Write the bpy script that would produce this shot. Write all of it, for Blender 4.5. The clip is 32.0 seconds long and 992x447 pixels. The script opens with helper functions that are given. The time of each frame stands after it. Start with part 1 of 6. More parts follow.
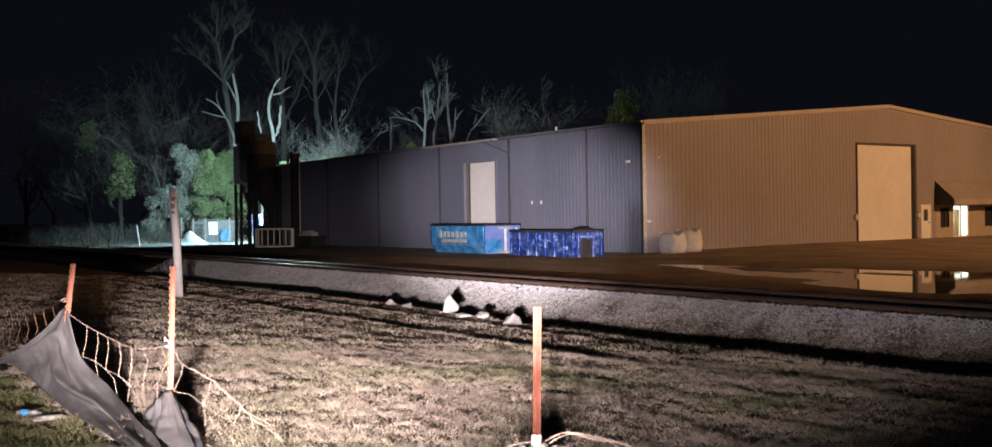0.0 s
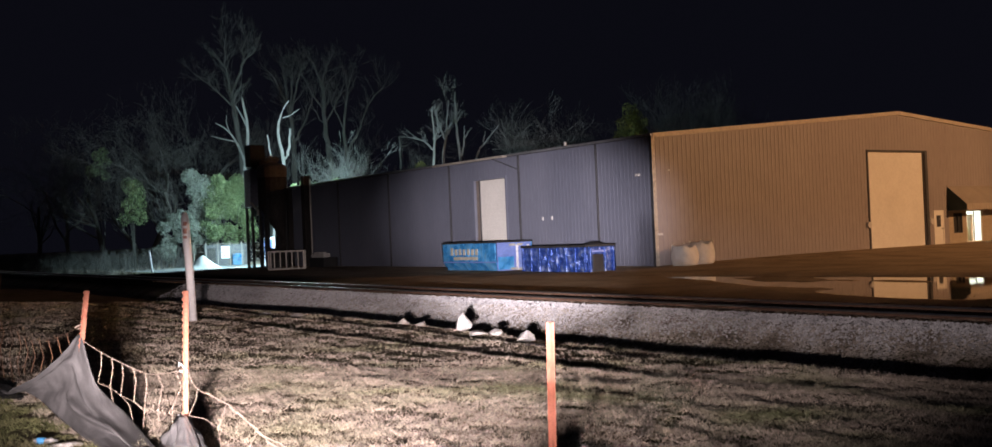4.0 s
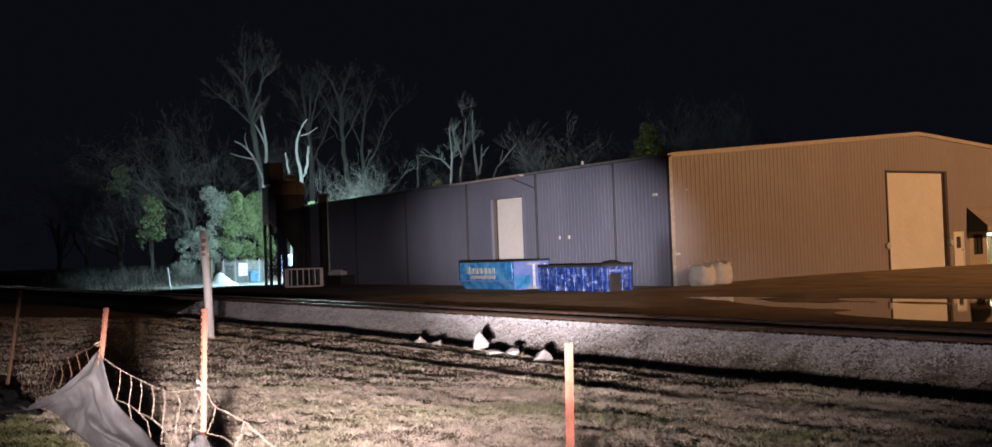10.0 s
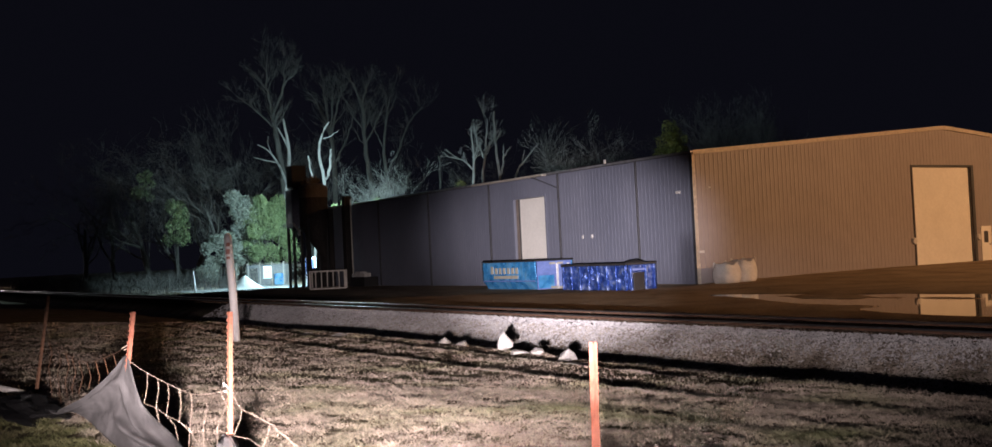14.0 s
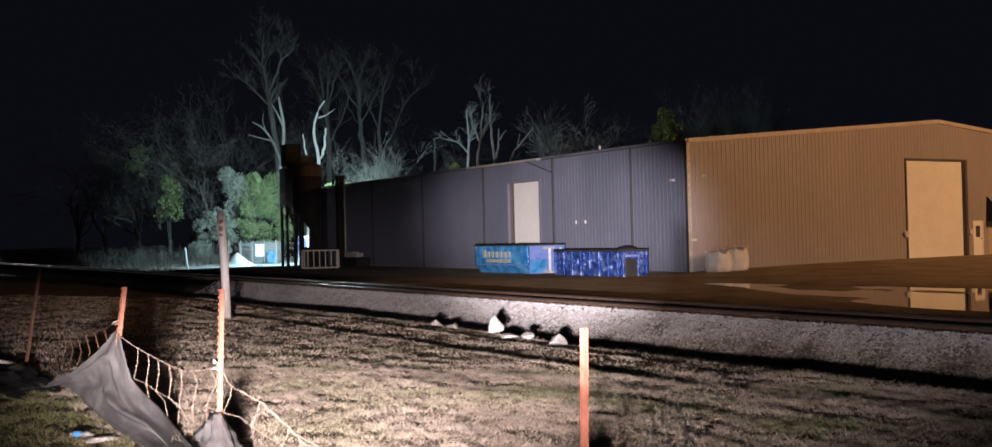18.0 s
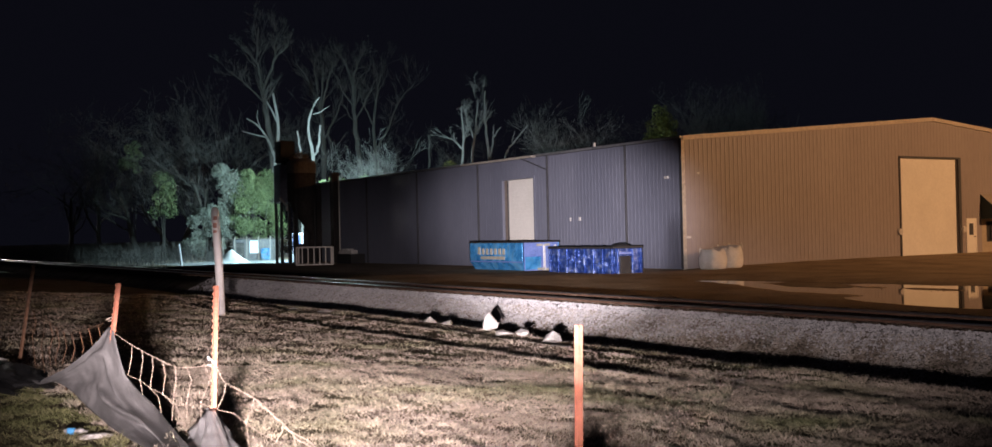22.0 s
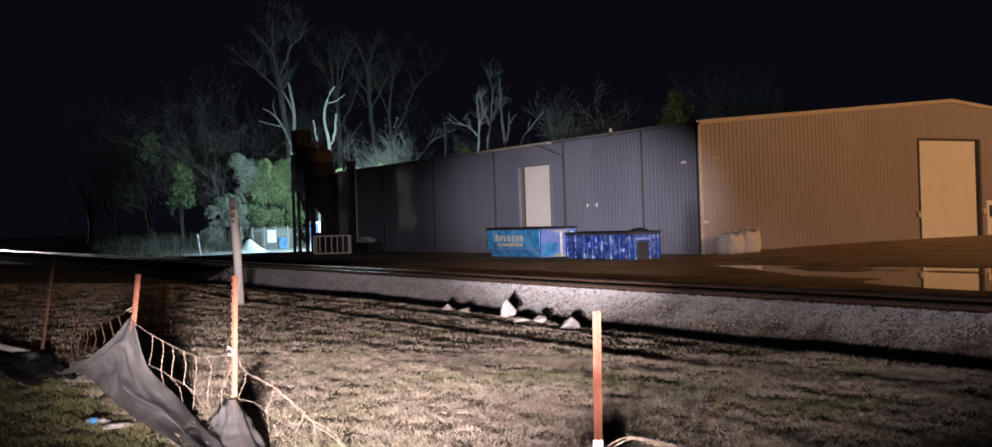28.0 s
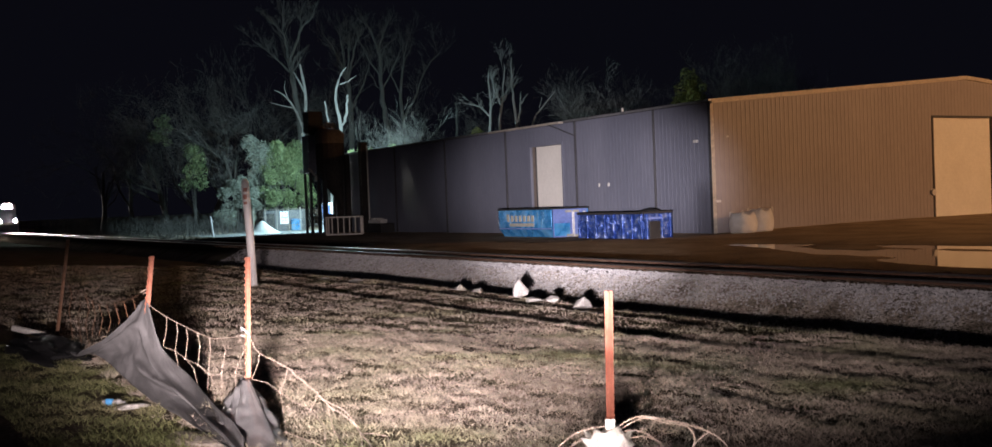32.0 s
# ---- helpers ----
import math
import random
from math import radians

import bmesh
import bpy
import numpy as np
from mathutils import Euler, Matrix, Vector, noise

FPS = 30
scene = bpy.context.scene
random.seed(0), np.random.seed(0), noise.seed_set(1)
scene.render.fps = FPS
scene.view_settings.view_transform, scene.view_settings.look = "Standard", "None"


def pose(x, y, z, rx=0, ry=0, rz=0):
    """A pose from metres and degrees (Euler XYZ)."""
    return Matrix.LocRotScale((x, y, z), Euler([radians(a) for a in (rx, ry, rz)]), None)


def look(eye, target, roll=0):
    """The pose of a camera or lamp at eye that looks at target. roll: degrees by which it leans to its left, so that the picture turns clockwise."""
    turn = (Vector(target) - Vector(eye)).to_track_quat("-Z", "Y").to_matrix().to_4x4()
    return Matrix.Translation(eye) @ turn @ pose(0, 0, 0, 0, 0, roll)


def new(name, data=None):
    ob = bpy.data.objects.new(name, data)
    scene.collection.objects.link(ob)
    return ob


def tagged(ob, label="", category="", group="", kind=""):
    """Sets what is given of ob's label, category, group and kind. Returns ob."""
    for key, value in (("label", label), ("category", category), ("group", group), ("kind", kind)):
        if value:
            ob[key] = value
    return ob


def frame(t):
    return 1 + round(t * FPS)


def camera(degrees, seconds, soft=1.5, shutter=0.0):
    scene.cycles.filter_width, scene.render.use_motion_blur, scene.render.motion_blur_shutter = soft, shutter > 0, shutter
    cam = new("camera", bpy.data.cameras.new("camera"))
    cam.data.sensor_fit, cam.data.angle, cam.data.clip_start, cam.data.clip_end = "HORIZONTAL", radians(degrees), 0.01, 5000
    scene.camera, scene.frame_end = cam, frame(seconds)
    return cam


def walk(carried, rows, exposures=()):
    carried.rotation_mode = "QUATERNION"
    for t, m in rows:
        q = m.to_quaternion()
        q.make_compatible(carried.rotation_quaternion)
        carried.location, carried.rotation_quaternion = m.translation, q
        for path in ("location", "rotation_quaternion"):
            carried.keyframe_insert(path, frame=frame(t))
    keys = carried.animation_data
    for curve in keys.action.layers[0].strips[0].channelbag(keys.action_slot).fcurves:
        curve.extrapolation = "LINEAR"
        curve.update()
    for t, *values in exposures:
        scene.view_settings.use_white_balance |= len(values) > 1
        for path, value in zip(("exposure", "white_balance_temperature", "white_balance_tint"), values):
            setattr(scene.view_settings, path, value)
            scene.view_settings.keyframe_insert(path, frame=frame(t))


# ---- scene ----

# Site plan: x runs across the railway towards the warehouse, y along the railway, z up.
# The grass at the fence lies at z = 0 and the eye stands 1.7 m above it.
SITE_TURN = -34.5
EYE = 1.70

cam = camera(50.0, 32.0)
# seconds, sway to the right, sway up, turn to the left, pitch up, lean
PATH = [
    (0, 0.000, 0.000, 0.000, -0.440, -0.955),
    (0.5, 0.018, -0.001, 0.263, 0.744, -1.214),
    (1, 0.007, -0.006, 0.054, 0.685, -1.453),
    (1.5, 0.007, -0.005, 0.086, 0.409, -1.633),
    (2, 0.006, -0.005, 0.076, 0.364, -1.880),
    (2.5, 0.007, -0.001, 0.311, 0.447, -1.973),
    (3, 0.011, -0.000, 0.392, 0.498, -2.084),
    (3.5, 0.007, -0.003, 0.481, 0.490, -2.237),
    (5.5, 0.009, 0.001, 0.813, 0.667, -2.754),
    (6, 0.005, 0.002, 0.836, 0.764, -2.789),
    (6.5, 0.002, 0.000, 0.853, 0.821, -2.833),
    (7, 0.003, 0.003, 0.875, 0.914, -2.807),
    (7.5, 0.001, -0.000, 0.899, 1.052, -2.724),
    (8, -0.002, 0.004, 0.939, 1.154, -2.563),
    (8.5, -0.003, 0.001, 1.029, 1.255, -2.416),
    (9, -0.007, 0.003, 1.153, 1.356, -2.260),
    (9.5, -0.007, 0.003, 1.296, 1.425, -2.227),
    (10, -0.008, 0.006, 1.445, 1.529, -2.073),
    (10.5, -0.002, 0.006, 1.615, 1.607, -2.104),
    (11, -0.001, 0.003, 1.762, 1.674, -2.195),
    (11.5, 0.003, 0.000, 1.856, 1.674, -2.451),
    (12, -0.002, 0.003, 2.015, 1.680, -2.647),
    (12.5, -0.004, 0.007, 2.183, 1.707, -2.762),
    (13, -0.008, 0.006, 2.411, 1.713, -2.777),
    (13.5, -0.009, 0.004, 2.512, 1.660, -2.781),
    (14, -0.007, 0.006, 2.671, 1.587, -2.755),
    (14.5, -0.006, 0.006, 2.720, 1.470, -2.771),
    (16.5, -0.006, 0.008, 2.649, 0.990, -2.008),
    (17, -0.010, 0.004, 2.571, 0.880, -1.770),
    (17.5, -0.009, 0.009, 2.470, 0.781, -1.599),
    (18, -0.011, 0.010, 2.343, 0.676, -1.411),
    (18.5, -0.007, 0.008, 2.246, 0.574, -1.334),
    (19, -0.007, 0.006, 2.152, 0.504, -1.286),
    (19.5, -0.009, 0.007, 2.064, 0.470, -1.268),
    (20, -0.015, 0.007, 2.030, 0.457, -1.183),
    (20.5, -0.012, 0.012, 1.995, 0.469, -1.242),
    (21, -0.011, 0.010, 1.997, 0.487, -1.243),
    (21.5, -0.012, 0.009, 2.023, 0.502, -1.285),
    (22, -0.012, 0.009, 2.053, 0.509, -1.331),
    (22.5, -0.011, 0.012, 2.106, 0.498, -1.404),
    (23, -0.011, 0.010, 2.152, 0.569, -1.450),
    (23.5, -0.010, 0.011, 2.174, 0.511, -1.587),
    (24, -0.012, 0.007, 2.241, 0.457, -1.702),
    (24.5, -0.012, 0.013, 2.308, 0.376, -1.776),
    (25, -0.012, 0.014, 2.396, 0.254, -1.867),
    (25.5, -0.014, 0.010, 2.499, 0.127, -1.893),
    (27.5, -0.012, 0.014, 2.894, -0.137, -1.875),
    (28, -0.015, 0.012, 2.972, -0.169, -1.931),
    (28.5, -0.008, 0.008, 3.067, -0.196, -1.907),
    (29, -0.013, 0.013, 3.089, -0.265, -1.985),
    (29.5, -0.011, 0.014, 3.102, -0.363, -2.209),
    (30, -0.009, 0.017, 3.194, -0.526, -2.391),
    (30.5, -0.017, 0.015, 3.291, -0.696, -2.393),
    (31, -0.019, 0.013, 3.388, -0.887, -2.374),
    (31.5, -0.009, 0.013, 3.505, -1.124, -2.431),
    (32, -0.011, 0.012, 3.658, -1.208, -2.237),
]


def eye_row(t, sway, rise, turn, pitch, lean):
    side = radians(SITE_TURN)
    eye = Vector((sway * math.cos(side), sway * math.sin(side), EYE + rise))
    yaw, tilt = radians(SITE_TURN + turn), radians(pitch)
    ahead = Vector((-math.sin(yaw) * math.cos(tilt), math.cos(yaw) * math.cos(tilt), math.sin(tilt)))
    return t, look(eye, eye + ahead, lean)


walk(cam, [eye_row(*row) for row in PATH], [(0.0, 0.0), (25.0, 0.0), (28.0, -0.28), (32.0, -0.24)])

# ---- night sky and lamps ----
world = bpy.data.worlds.new("night_sky")
scene.world = world
world.use_nodes = True
sky = world.node_tree.nodes["Background"]
sky.inputs["Color"].default_value = (0.55, 0.56, 1.0, 1)
sky.inputs["Strength"].default_value = 0.0058
scene.view_settings.exposure = 0.0


def lamp(name, kind, at, to, power, colour, radius=0.1, cone=60, blend=1.0, flat=1.0):
    data = bpy.data.lights.new(name, kind)
    data.energy, data.color = power, colour
    data.shadow_soft_size = radius
    if kind == "SPOT":
        data.spot_size, data.spot_blend = radians(cone), blend
    ob = new(name, data)
    ob.matrix_world = look(at, to) @ Matrix.Diagonal((1, flat, 1, 1))
    return ob


# the two flat headlamp beams of the car beside the camera, and its main beam
lamp("car_headlamp", "SPOT", (-0.56, 0.51, 0.80), (9.0, 18.0, 0.32), 25500, (1.0, 0.83, 0.83), 0.12, 43, 0.95, 0.28)
lamp("car_headlamp", "SPOT", (-0.42, -0.08, 0.86), (11.0, 16.2, 0.0), 10300, (1.0, 0.83, 0.82), 0.05, 73, 1.0, 0.120)
lamp("car_main_beam", "SPOT", (-0.56, 0.51, 0.94), (35.9, 49.8, 2.5), 200000, (1.0, 0.88, 0.93), 0.08, 18.5, 1.0, 0.62)
# sodium yard lamp on a low mast beyond the office end of the gable
lamp("yard_lamp", "SPOT", (64.0, 6.0, 11.5), (46.0, 35.0, -0.4), 31000, (1.0, 0.51, 0.23), 0.3, 110, 0.8)
# bluish flood lamp on the far gable, turned to the trees
lamp("flood_lamp", "SPOT", (38.4, 87.7, 6.3), (39.0, 112.0, 5.0), 24000, (0.60, 0.90, 1.0), 0.2, 178, 0.05)
# added spot with no seen source, only to put a glint on the rails
lamp("gable_lamp", "SPOT", (35.7, 88.0, 10.5), (17.9, 40.0, -0.1), 10000, (0.70, 0.90, 1.0), 0.25, 13, 0.8)
HEAD = 10000.0   # strength of the train's headlights

# ---- helpers for meshes ----
def mesh_of(name, verts, faces, material=None, smooth=False):
    me = bpy.data.meshes.new(name)
    me.from_pydata([tuple(v) for v in verts], [], [tuple(f) for f in faces])
    if material:
        me.materials.append(material)
    if smooth:
        me.polygons.foreach_set("use_smooth", [True] * len(me.polygons))
    me.update()
    return me


def part(name, bm, material, parent, label=""):
    me = bpy.data.meshes.new(name)
    bm.to_mesh(me)
    bm.free()
    me.materials.append(material)
    ob = new(name, me)
    ob.parent = parent
    if label:
        ob["label"] = label
    return ob


def thing(name, at, label, category, group="", kind="", turn=0.0):
    ob = new(name)
    ob.matrix_world = at if isinstance(at, Matrix) else pose(*at, 0, 0, turn)
    return tagged(ob, label, category, group, kind)


def box(bm, x0, x1, y0, y1, z0, z1, bevel=0.0):
    r = bmesh.ops.create_cube(bm, size=1.0, matrix=Matrix.LocRotScale(
        ((x0 + x1) / 2, (y0 + y1) / 2, (z0 + z1) / 2), None, (abs(x1 - x0), abs(y1 - y0), abs(z1 - z0))))
    if bevel:
        edges = list({e for v in r["verts"] for e in v.link_edges})
        bmesh.ops.bevel(bm, geom=edges, offset=bevel, segments=1, affect="EDGES")
    return bm


def boxed(*size, bevel=0.0):
    return box(bmesh.new(), *size, bevel=bevel)


def tube(bm, points, radius, sides=6, cap=True):
    """A bent rod through the points; radius may be one number or one for each point."""
    pts = [Vector(p) for p in points]
    radii = radius if isinstance(radius, (list, tuple)) else [radius] * len(pts)
    rings = []
    for i, p in enumerate(pts):
        d = (pts[min(i + 1, len(pts) - 1)] - pts[max(i - 1, 0)]).normalized()
        side = d.cross(Vector((0, 0, 1)) if abs(d.z) < 0.9 else Vector((1, 0, 0))).normalized()
        up = side.cross(d)
        rings.append([bm.verts.new(p + radii[i] * (math.cos(a) * side + math.sin(a) * up))
                      for a in (2 * math.pi * k / sides for k in range(sides))])
    for a, b in zip(rings, rings[1:]):
        for k in range(sides):
            bm.faces.new((a[k], a[(k + 1) % sides], b[(k + 1) % sides], b[k]))
    if cap:
        bm.faces.new(rings[0][::-1])
        bm.faces.new(rings[-1])
    return bm


def rod(points, radius, sides=6):
    bm = tube(bmesh.new(), points, radius, sides)
    bmesh.ops.recalc_face_normals(bm, faces=bm.faces)
    return bm


def prism(outline, y0, y1):
    """An outline in x and z, drawn out along y."""
    bm = bmesh.new()
    a = [bm.verts.new((x, y0, z)) for x, z in outline]
    b = [bm.verts.new((x, y1, z)) for x, z in outline]
    n = len(outline)
    bm.faces.new(a)
    bm.faces.new(b[::-1])
    for k in range(n):
        bm.faces.new((a[k], b[k], b[(k + 1) % n], a[(k + 1) % n]))
    bmesh.ops.recalc_face_normals(bm, faces=bm.faces)
    return bm


# ---- materials ----
def material(name, colours, rough=0.8, metal=0.0, scale=4.0, fine=60.0, bump=0.3, depth=0.01, detail=6.0,
             spec=0.5, random_shade=0.0, stretch=(1, 1, 1), mottle=0.25):
    """A surface with two scales of variation: colours (dark to light) by coarse noise, shade and relief by fine noise."""
    m = bpy.data.materials.new(name)
    m.use_nodes = True
    n, l = m.node_tree.nodes, m.node_tree.links
    p = n["Principled BSDF"]
    p.inputs["Metallic"].default_value = metal
    p.inputs["Specular IOR Level"].default_value = spec
    co = n.new("ShaderNodeTexCoord")
    mp = n.new("ShaderNodeMapping")
    mp.inputs["Scale"].default_value = stretch
    l.new(co.outputs["Object"], mp.inputs["Vector"])
    big, small = n.new("ShaderNodeTexNoise"), n.new("ShaderNodeTexNoise")
    big.inputs["Scale"].default_value, big.inputs["Detail"].default_value = scale, detail
    small.inputs["Scale"].default_value, small.inputs["Detail"].default_value = fine, 4.0
    for t in (big, small):
        l.new(mp.outputs["Vector"], t.inputs["Vector"])
    ramp = n.new("ShaderNodeValToRGB")
    els = ramp.color_ramp.elements
    while len(els) < len(colours):
        els.new(0.5)
    for i, c in enumerate(colours):
        els[i].position = 0.30 + 0.40 * i / max(1, len(colours) - 1)
        els[i].color = (*c, 1)
    l.new(big.outputs["Fac"], ramp.inputs["Fac"])
    shade = n.new("ShaderNodeMapRange")
    shade.inputs["From Min"].default_value, shade.inputs["From Max"].default_value = 0.3, 0.7
    shade.inputs["To Min"].default_value, shade.inputs["To Max"].default_value = 1 - 1.1 * mottle, 1 + 0.9 * mottle
    l.new(small.outputs["Fac"], shade.inputs["Value"])
    mix = n.new("ShaderNodeMix")
    mix.data_type, mix.blend_type = "RGBA", "MULTIPLY"
    mix.inputs["Factor"].default_value = 1.0
    l.new(ramp.outputs["Color"], mix.inputs["A"])
    l.new(shade.outputs["Result"], mix.inputs["B"])
    out = mix.outputs["Result"]
    if random_shade:
        info = n.new("ShaderNodeNewGeometry")
        oi = n.new("ShaderNodeObjectInfo")
        add = n.new("ShaderNodeMath")
        add.operation = "ADD"
        l.new(info.outputs["Random Per Island"], add.inputs[0])
        l.new(oi.outputs["Random"], add.inputs[1])
        r = n.new("ShaderNodeMapRange")
        r.inputs["From Max"].default_value = 2.0
        r.inputs["To Min"].default_value, r.inputs["To Max"].default_value = 1 - random_shade, 1 + random_shade
        l.new(add.outputs[0], r.inputs["Value"])
        mix2 = n.new("ShaderNodeMix")
        mix2.data_type, mix2.blend_type = "RGBA", "MULTIPLY"
        mix2.inputs["Factor"].default_value = 1.0
        l.new(out, mix2.inputs["A"])
        l.new(r.outputs["Result"], mix2.inputs["B"])
        out = mix2.outputs["Result"]
    l.new(out, p.inputs["Base Color"])
    rr = n.new("ShaderNodeMapRange")
    rr.inputs["To Min"].default_value, rr.inputs["To Max"].default_value = max(0.02, rough - 0.12), min(1, rough + 0.12)
    l.new(big.outputs["Fac"], rr.inputs["Value"])
    l.new(rr.outputs["Result"], p.inputs["Roughness"])
    if bump:
        b = n.new("ShaderNodeBump")
        b.inputs["Strength"].default_value, b.inputs["Distance"].default_value = bump, depth
        l.new(small.outputs["Fac"], b.inputs["Height"])
        l.new(b.outputs["Normal"], p.inputs["Normal"])
    return m


def glow(name, colour, strength):
    m = bpy.data.materials.new(name)
    m.use_nodes = True
    p = m.node_tree.nodes["Principled BSDF"]
    p.inputs["Base Color"].default_value = (*colour, 1)
    p.inputs["Emission Color"].default_value = (*colour, 1)
    p.inputs["Emission Strength"].default_value = strength
    return m


M = {}
M["dry_grass"] = material("dry_grass", [(0.34, 0.285, 0.235), (0.48, 0.41, 0.34), (0.29, 0.30, 0.17)], 0.95, scale=0.45, fine=8, bump=0, random_shade=0.75, spec=0.15)
M["green_grass"] = material("green_grass", [(0.15, 0.165, 0.07), (0.28, 0.28, 0.14), (0.33, 0.28, 0.18)], 0.95, scale=0.9, fine=8, bump=0, random_shade=0.6, spec=0.15)
M["ballast"] = material("ballast", [(0.35, 0.34, 0.345), (0.46, 0.45, 0.46)], 0.9, scale=3, fine=40, bump=0.4, depth=0.02, random_shade=0.32, spec=0.2)
M["old_stone"] = material("old_stone", [(0.10, 0.078, 0.06), (0.27, 0.235, 0.20), (0.36, 0.34, 0.32)], 0.9, scale=1.3, fine=30, bump=0.4, depth=0.02, random_shade=0.55, spec=0.2)
M["rail"] = material("rail", [(0.09, 0.05, 0.035), (0.16, 0.09, 0.06)], 0.75, 0.3, scale=6, fine=50, bump=0.3, depth=0.003)
M["rail_top"] = material("rail_top", [(0.66, 0.66, 0.66), (0.78, 0.78, 0.78)], 0.35, 1.0, scale=3, fine=60, bump=0.0, depth=0.001, mottle=0.05)
M["tie"] = material("tie", [(0.05, 0.038, 0.03), (0.11, 0.085, 0.065)], 0.9, scale=3, fine=30, bump=0.6, depth=0.01, stretch=(1, 6, 1), random_shade=0.3)
M["yard"] = material("yard", [(0.12, 0.09, 0.06), (0.20, 0.155, 0.105)], 0.88, scale=0.4, fine=14, bump=0.8, depth=0.03, spec=0.3)
M["grey_siding"] = material("grey_siding", [(0.145, 0.155, 0.20), (0.185, 0.195, 0.245)], 0.55, 0.0, scale=0.35, fine=5, bump=0.02, depth=0.01, stretch=(1, 1, 0.3), spec=0.4, mottle=0.06)
M["tan_siding"] = material("tan_siding", [(0.30, 0.262, 0.255), (0.35, 0.31, 0.30)], 0.5, 0.0, scale=0.3, fine=5, bump=0.02, depth=0.01, stretch=(1, 1, 0.3), spec=0.4, mottle=0.06)
M["trim"] = material("trim", [(0.45, 0.40, 0.33), (0.52, 0.46, 0.38)], 0.5, scale=1, fine=9, bump=0.03)
M["dark_trim"] = material("dark_trim", [(0.04, 0.04, 0.045), (0.065, 0.065, 0.07)], 0.6, scale=1, fine=9, bump=0.05)
M["door_white"] = material("door_white", [(0.78, 0.75, 0.68), (0.86, 0.83, 0.76)], 0.45, scale=0.5, fine=6, bump=0.02, mottle=0.04)
M["roof"] = material("roof", [(0.20, 0.20, 0.21), (0.30, 0.30, 0.31)], 0.5, 0.4, scale=0.4, fine=6, bump=0.05)
M["blue_steel"] = material("blue_steel", [(0.025, 0.17, 0.44), (0.06, 0.30, 0.64), (0.16, 0.42, 0.70)], 0.28, 0.2, scale=1.6, fine=2.6, bump=0.5, depth=0.10)
M["navy_steel"] = material("navy_steel", [(0.015, 0.04, 0.20), (0.05, 0.11, 0.40), (0.30, 0.38, 0.62)], 0.34, 0.55, scale=3.2, fine=5, bump=0.9, depth=0.12)
M["black_steel"] = material("black_steel", [(0.012, 0.012, 0.014), (0.03, 0.028, 0.027)], 0.75, 0.0, scale=2, fine=20, bump=0.2, depth=0.005)
M["rust"] = material("rust", [(0.07, 0.04, 0.025), (0.20, 0.10, 0.055)], 0.85, 0.1, scale=1.2, fine=18, bump=0.4, depth=0.01)
M["bin_steel"] = material("bin_steel", [(0.026, 0.024, 0.024), (0.055, 0.048, 0.044)], 0.85, 0.0, scale=0.9, fine=12, bump=0.3, depth=0.01, stretch=(1, 1, 0.4), spec=0.1)
M["hopper_steel"] = material("hopper_steel", [(0.08, 0.066, 0.058), (0.15, 0.12, 0.10)], 0.8, 0.1, scale=0.9, fine=12, bump=0.3, depth=0.01, stretch=(1, 1, 0.4))
M["white_bag"] = material("white_bag", [(0.72, 0.69, 0.62), (0.84, 0.81, 0.76)], 0.7, scale=2.5, fine=30, bump=0.4, depth=0.01)
M["black_bag"] = material("black_bag", [(0.008, 0.008, 0.009), (0.02, 0.02, 0.022)], 0.75, scale=3, fine=20, bump=0.6, depth=0.02)
M["post_orange"] = material("post_orange", [(0.34, 0.13, 0.085), (0.48, 0.22, 0.15)], 0.8, scale=5, fine=60, bump=0.3, depth=0.002, spec=0.1)
# darker copy of post_orange, its colour standing in for weaker light on one post
M["post_orange_dim"] = material("post_orange_dim", [(0.055, 0.0195, 0.0125), (0.092, 0.035, 0.0245)], 0.8, scale=5, fine=60, bump=0.3, depth=0.002, spec=0.0)
M["plastic_white"] = material("plastic_white", [(0.55, 0.52, 0.49), (0.70, 0.68, 0.65)], 0.5, scale=3, fine=30, bump=0.1, depth=0.002)
M["fabric"] = material("fabric", [(0.075, 0.074, 0.076), (0.12, 0.117, 0.12)], 0.8, scale=5, fine=240, bump=0.5, depth=0.002)
M["fabric_pale"] = material("fabric_pale", [(0.17, 0.17, 0.175), (0.30, 0.30, 0.305)], 0.42, scale=7, fine=160, bump=0.6, depth=0.003)
M["pole_white"] = material("pole_white", [(0.74, 0.70, 0.69), (0.84, 0.81, 0.80)], 0.5, scale=2, fine=20, bump=0.05, depth=0.002, mottle=0.06)
M["wire"] = material("wire", [(0.40, 0.31, 0.25), (0.54, 0.45, 0.38)], 0.6, 0.2, scale=30, fine=90, bump=0.2, depth=0.001)
M["rock"] = material("rock", [(0.44, 0.42, 0.40), (0.62, 0.60, 0.58)], 0.9, scale=4, fine=25, bump=0.6, depth=0.02)
M["slab_stone"] = material("slab_stone", [(0.30, 0.25, 0.21), (0.46, 0.41, 0.36)], 0.9, scale=5, fine=40, bump=0.5, depth=0.01)
M["sand"] = material("sand", [(0.40, 0.42, 0.42), (0.52, 0.54, 0.54)], 0.95, scale=1.5, fine=30, bump=0.5, depth=0.02)
M["lane_gravel"] = material("lane_gravel", [(0.21, 0.22, 0.22), (0.29, 0.30, 0.30)], 0.95, scale=0.8, fine=20, bump=0.6, depth=0.02)
M["bark_dark"] = material("bark_dark", [(0.035, 0.033, 0.03), (0.065, 0.06, 0.055)], 0.95, scale=3, fine=18, bump=0.6, depth=0.02, stretch=(2, 2, 0.4))
M["bark_pale"] = material("bark_pale", [(0.20, 0.195, 0.185), (0.31, 0.305, 0.29)], 0.9, scale=2, fine=18, bump=0.5, depth=0.02, stretch=(2, 2, 0.4))
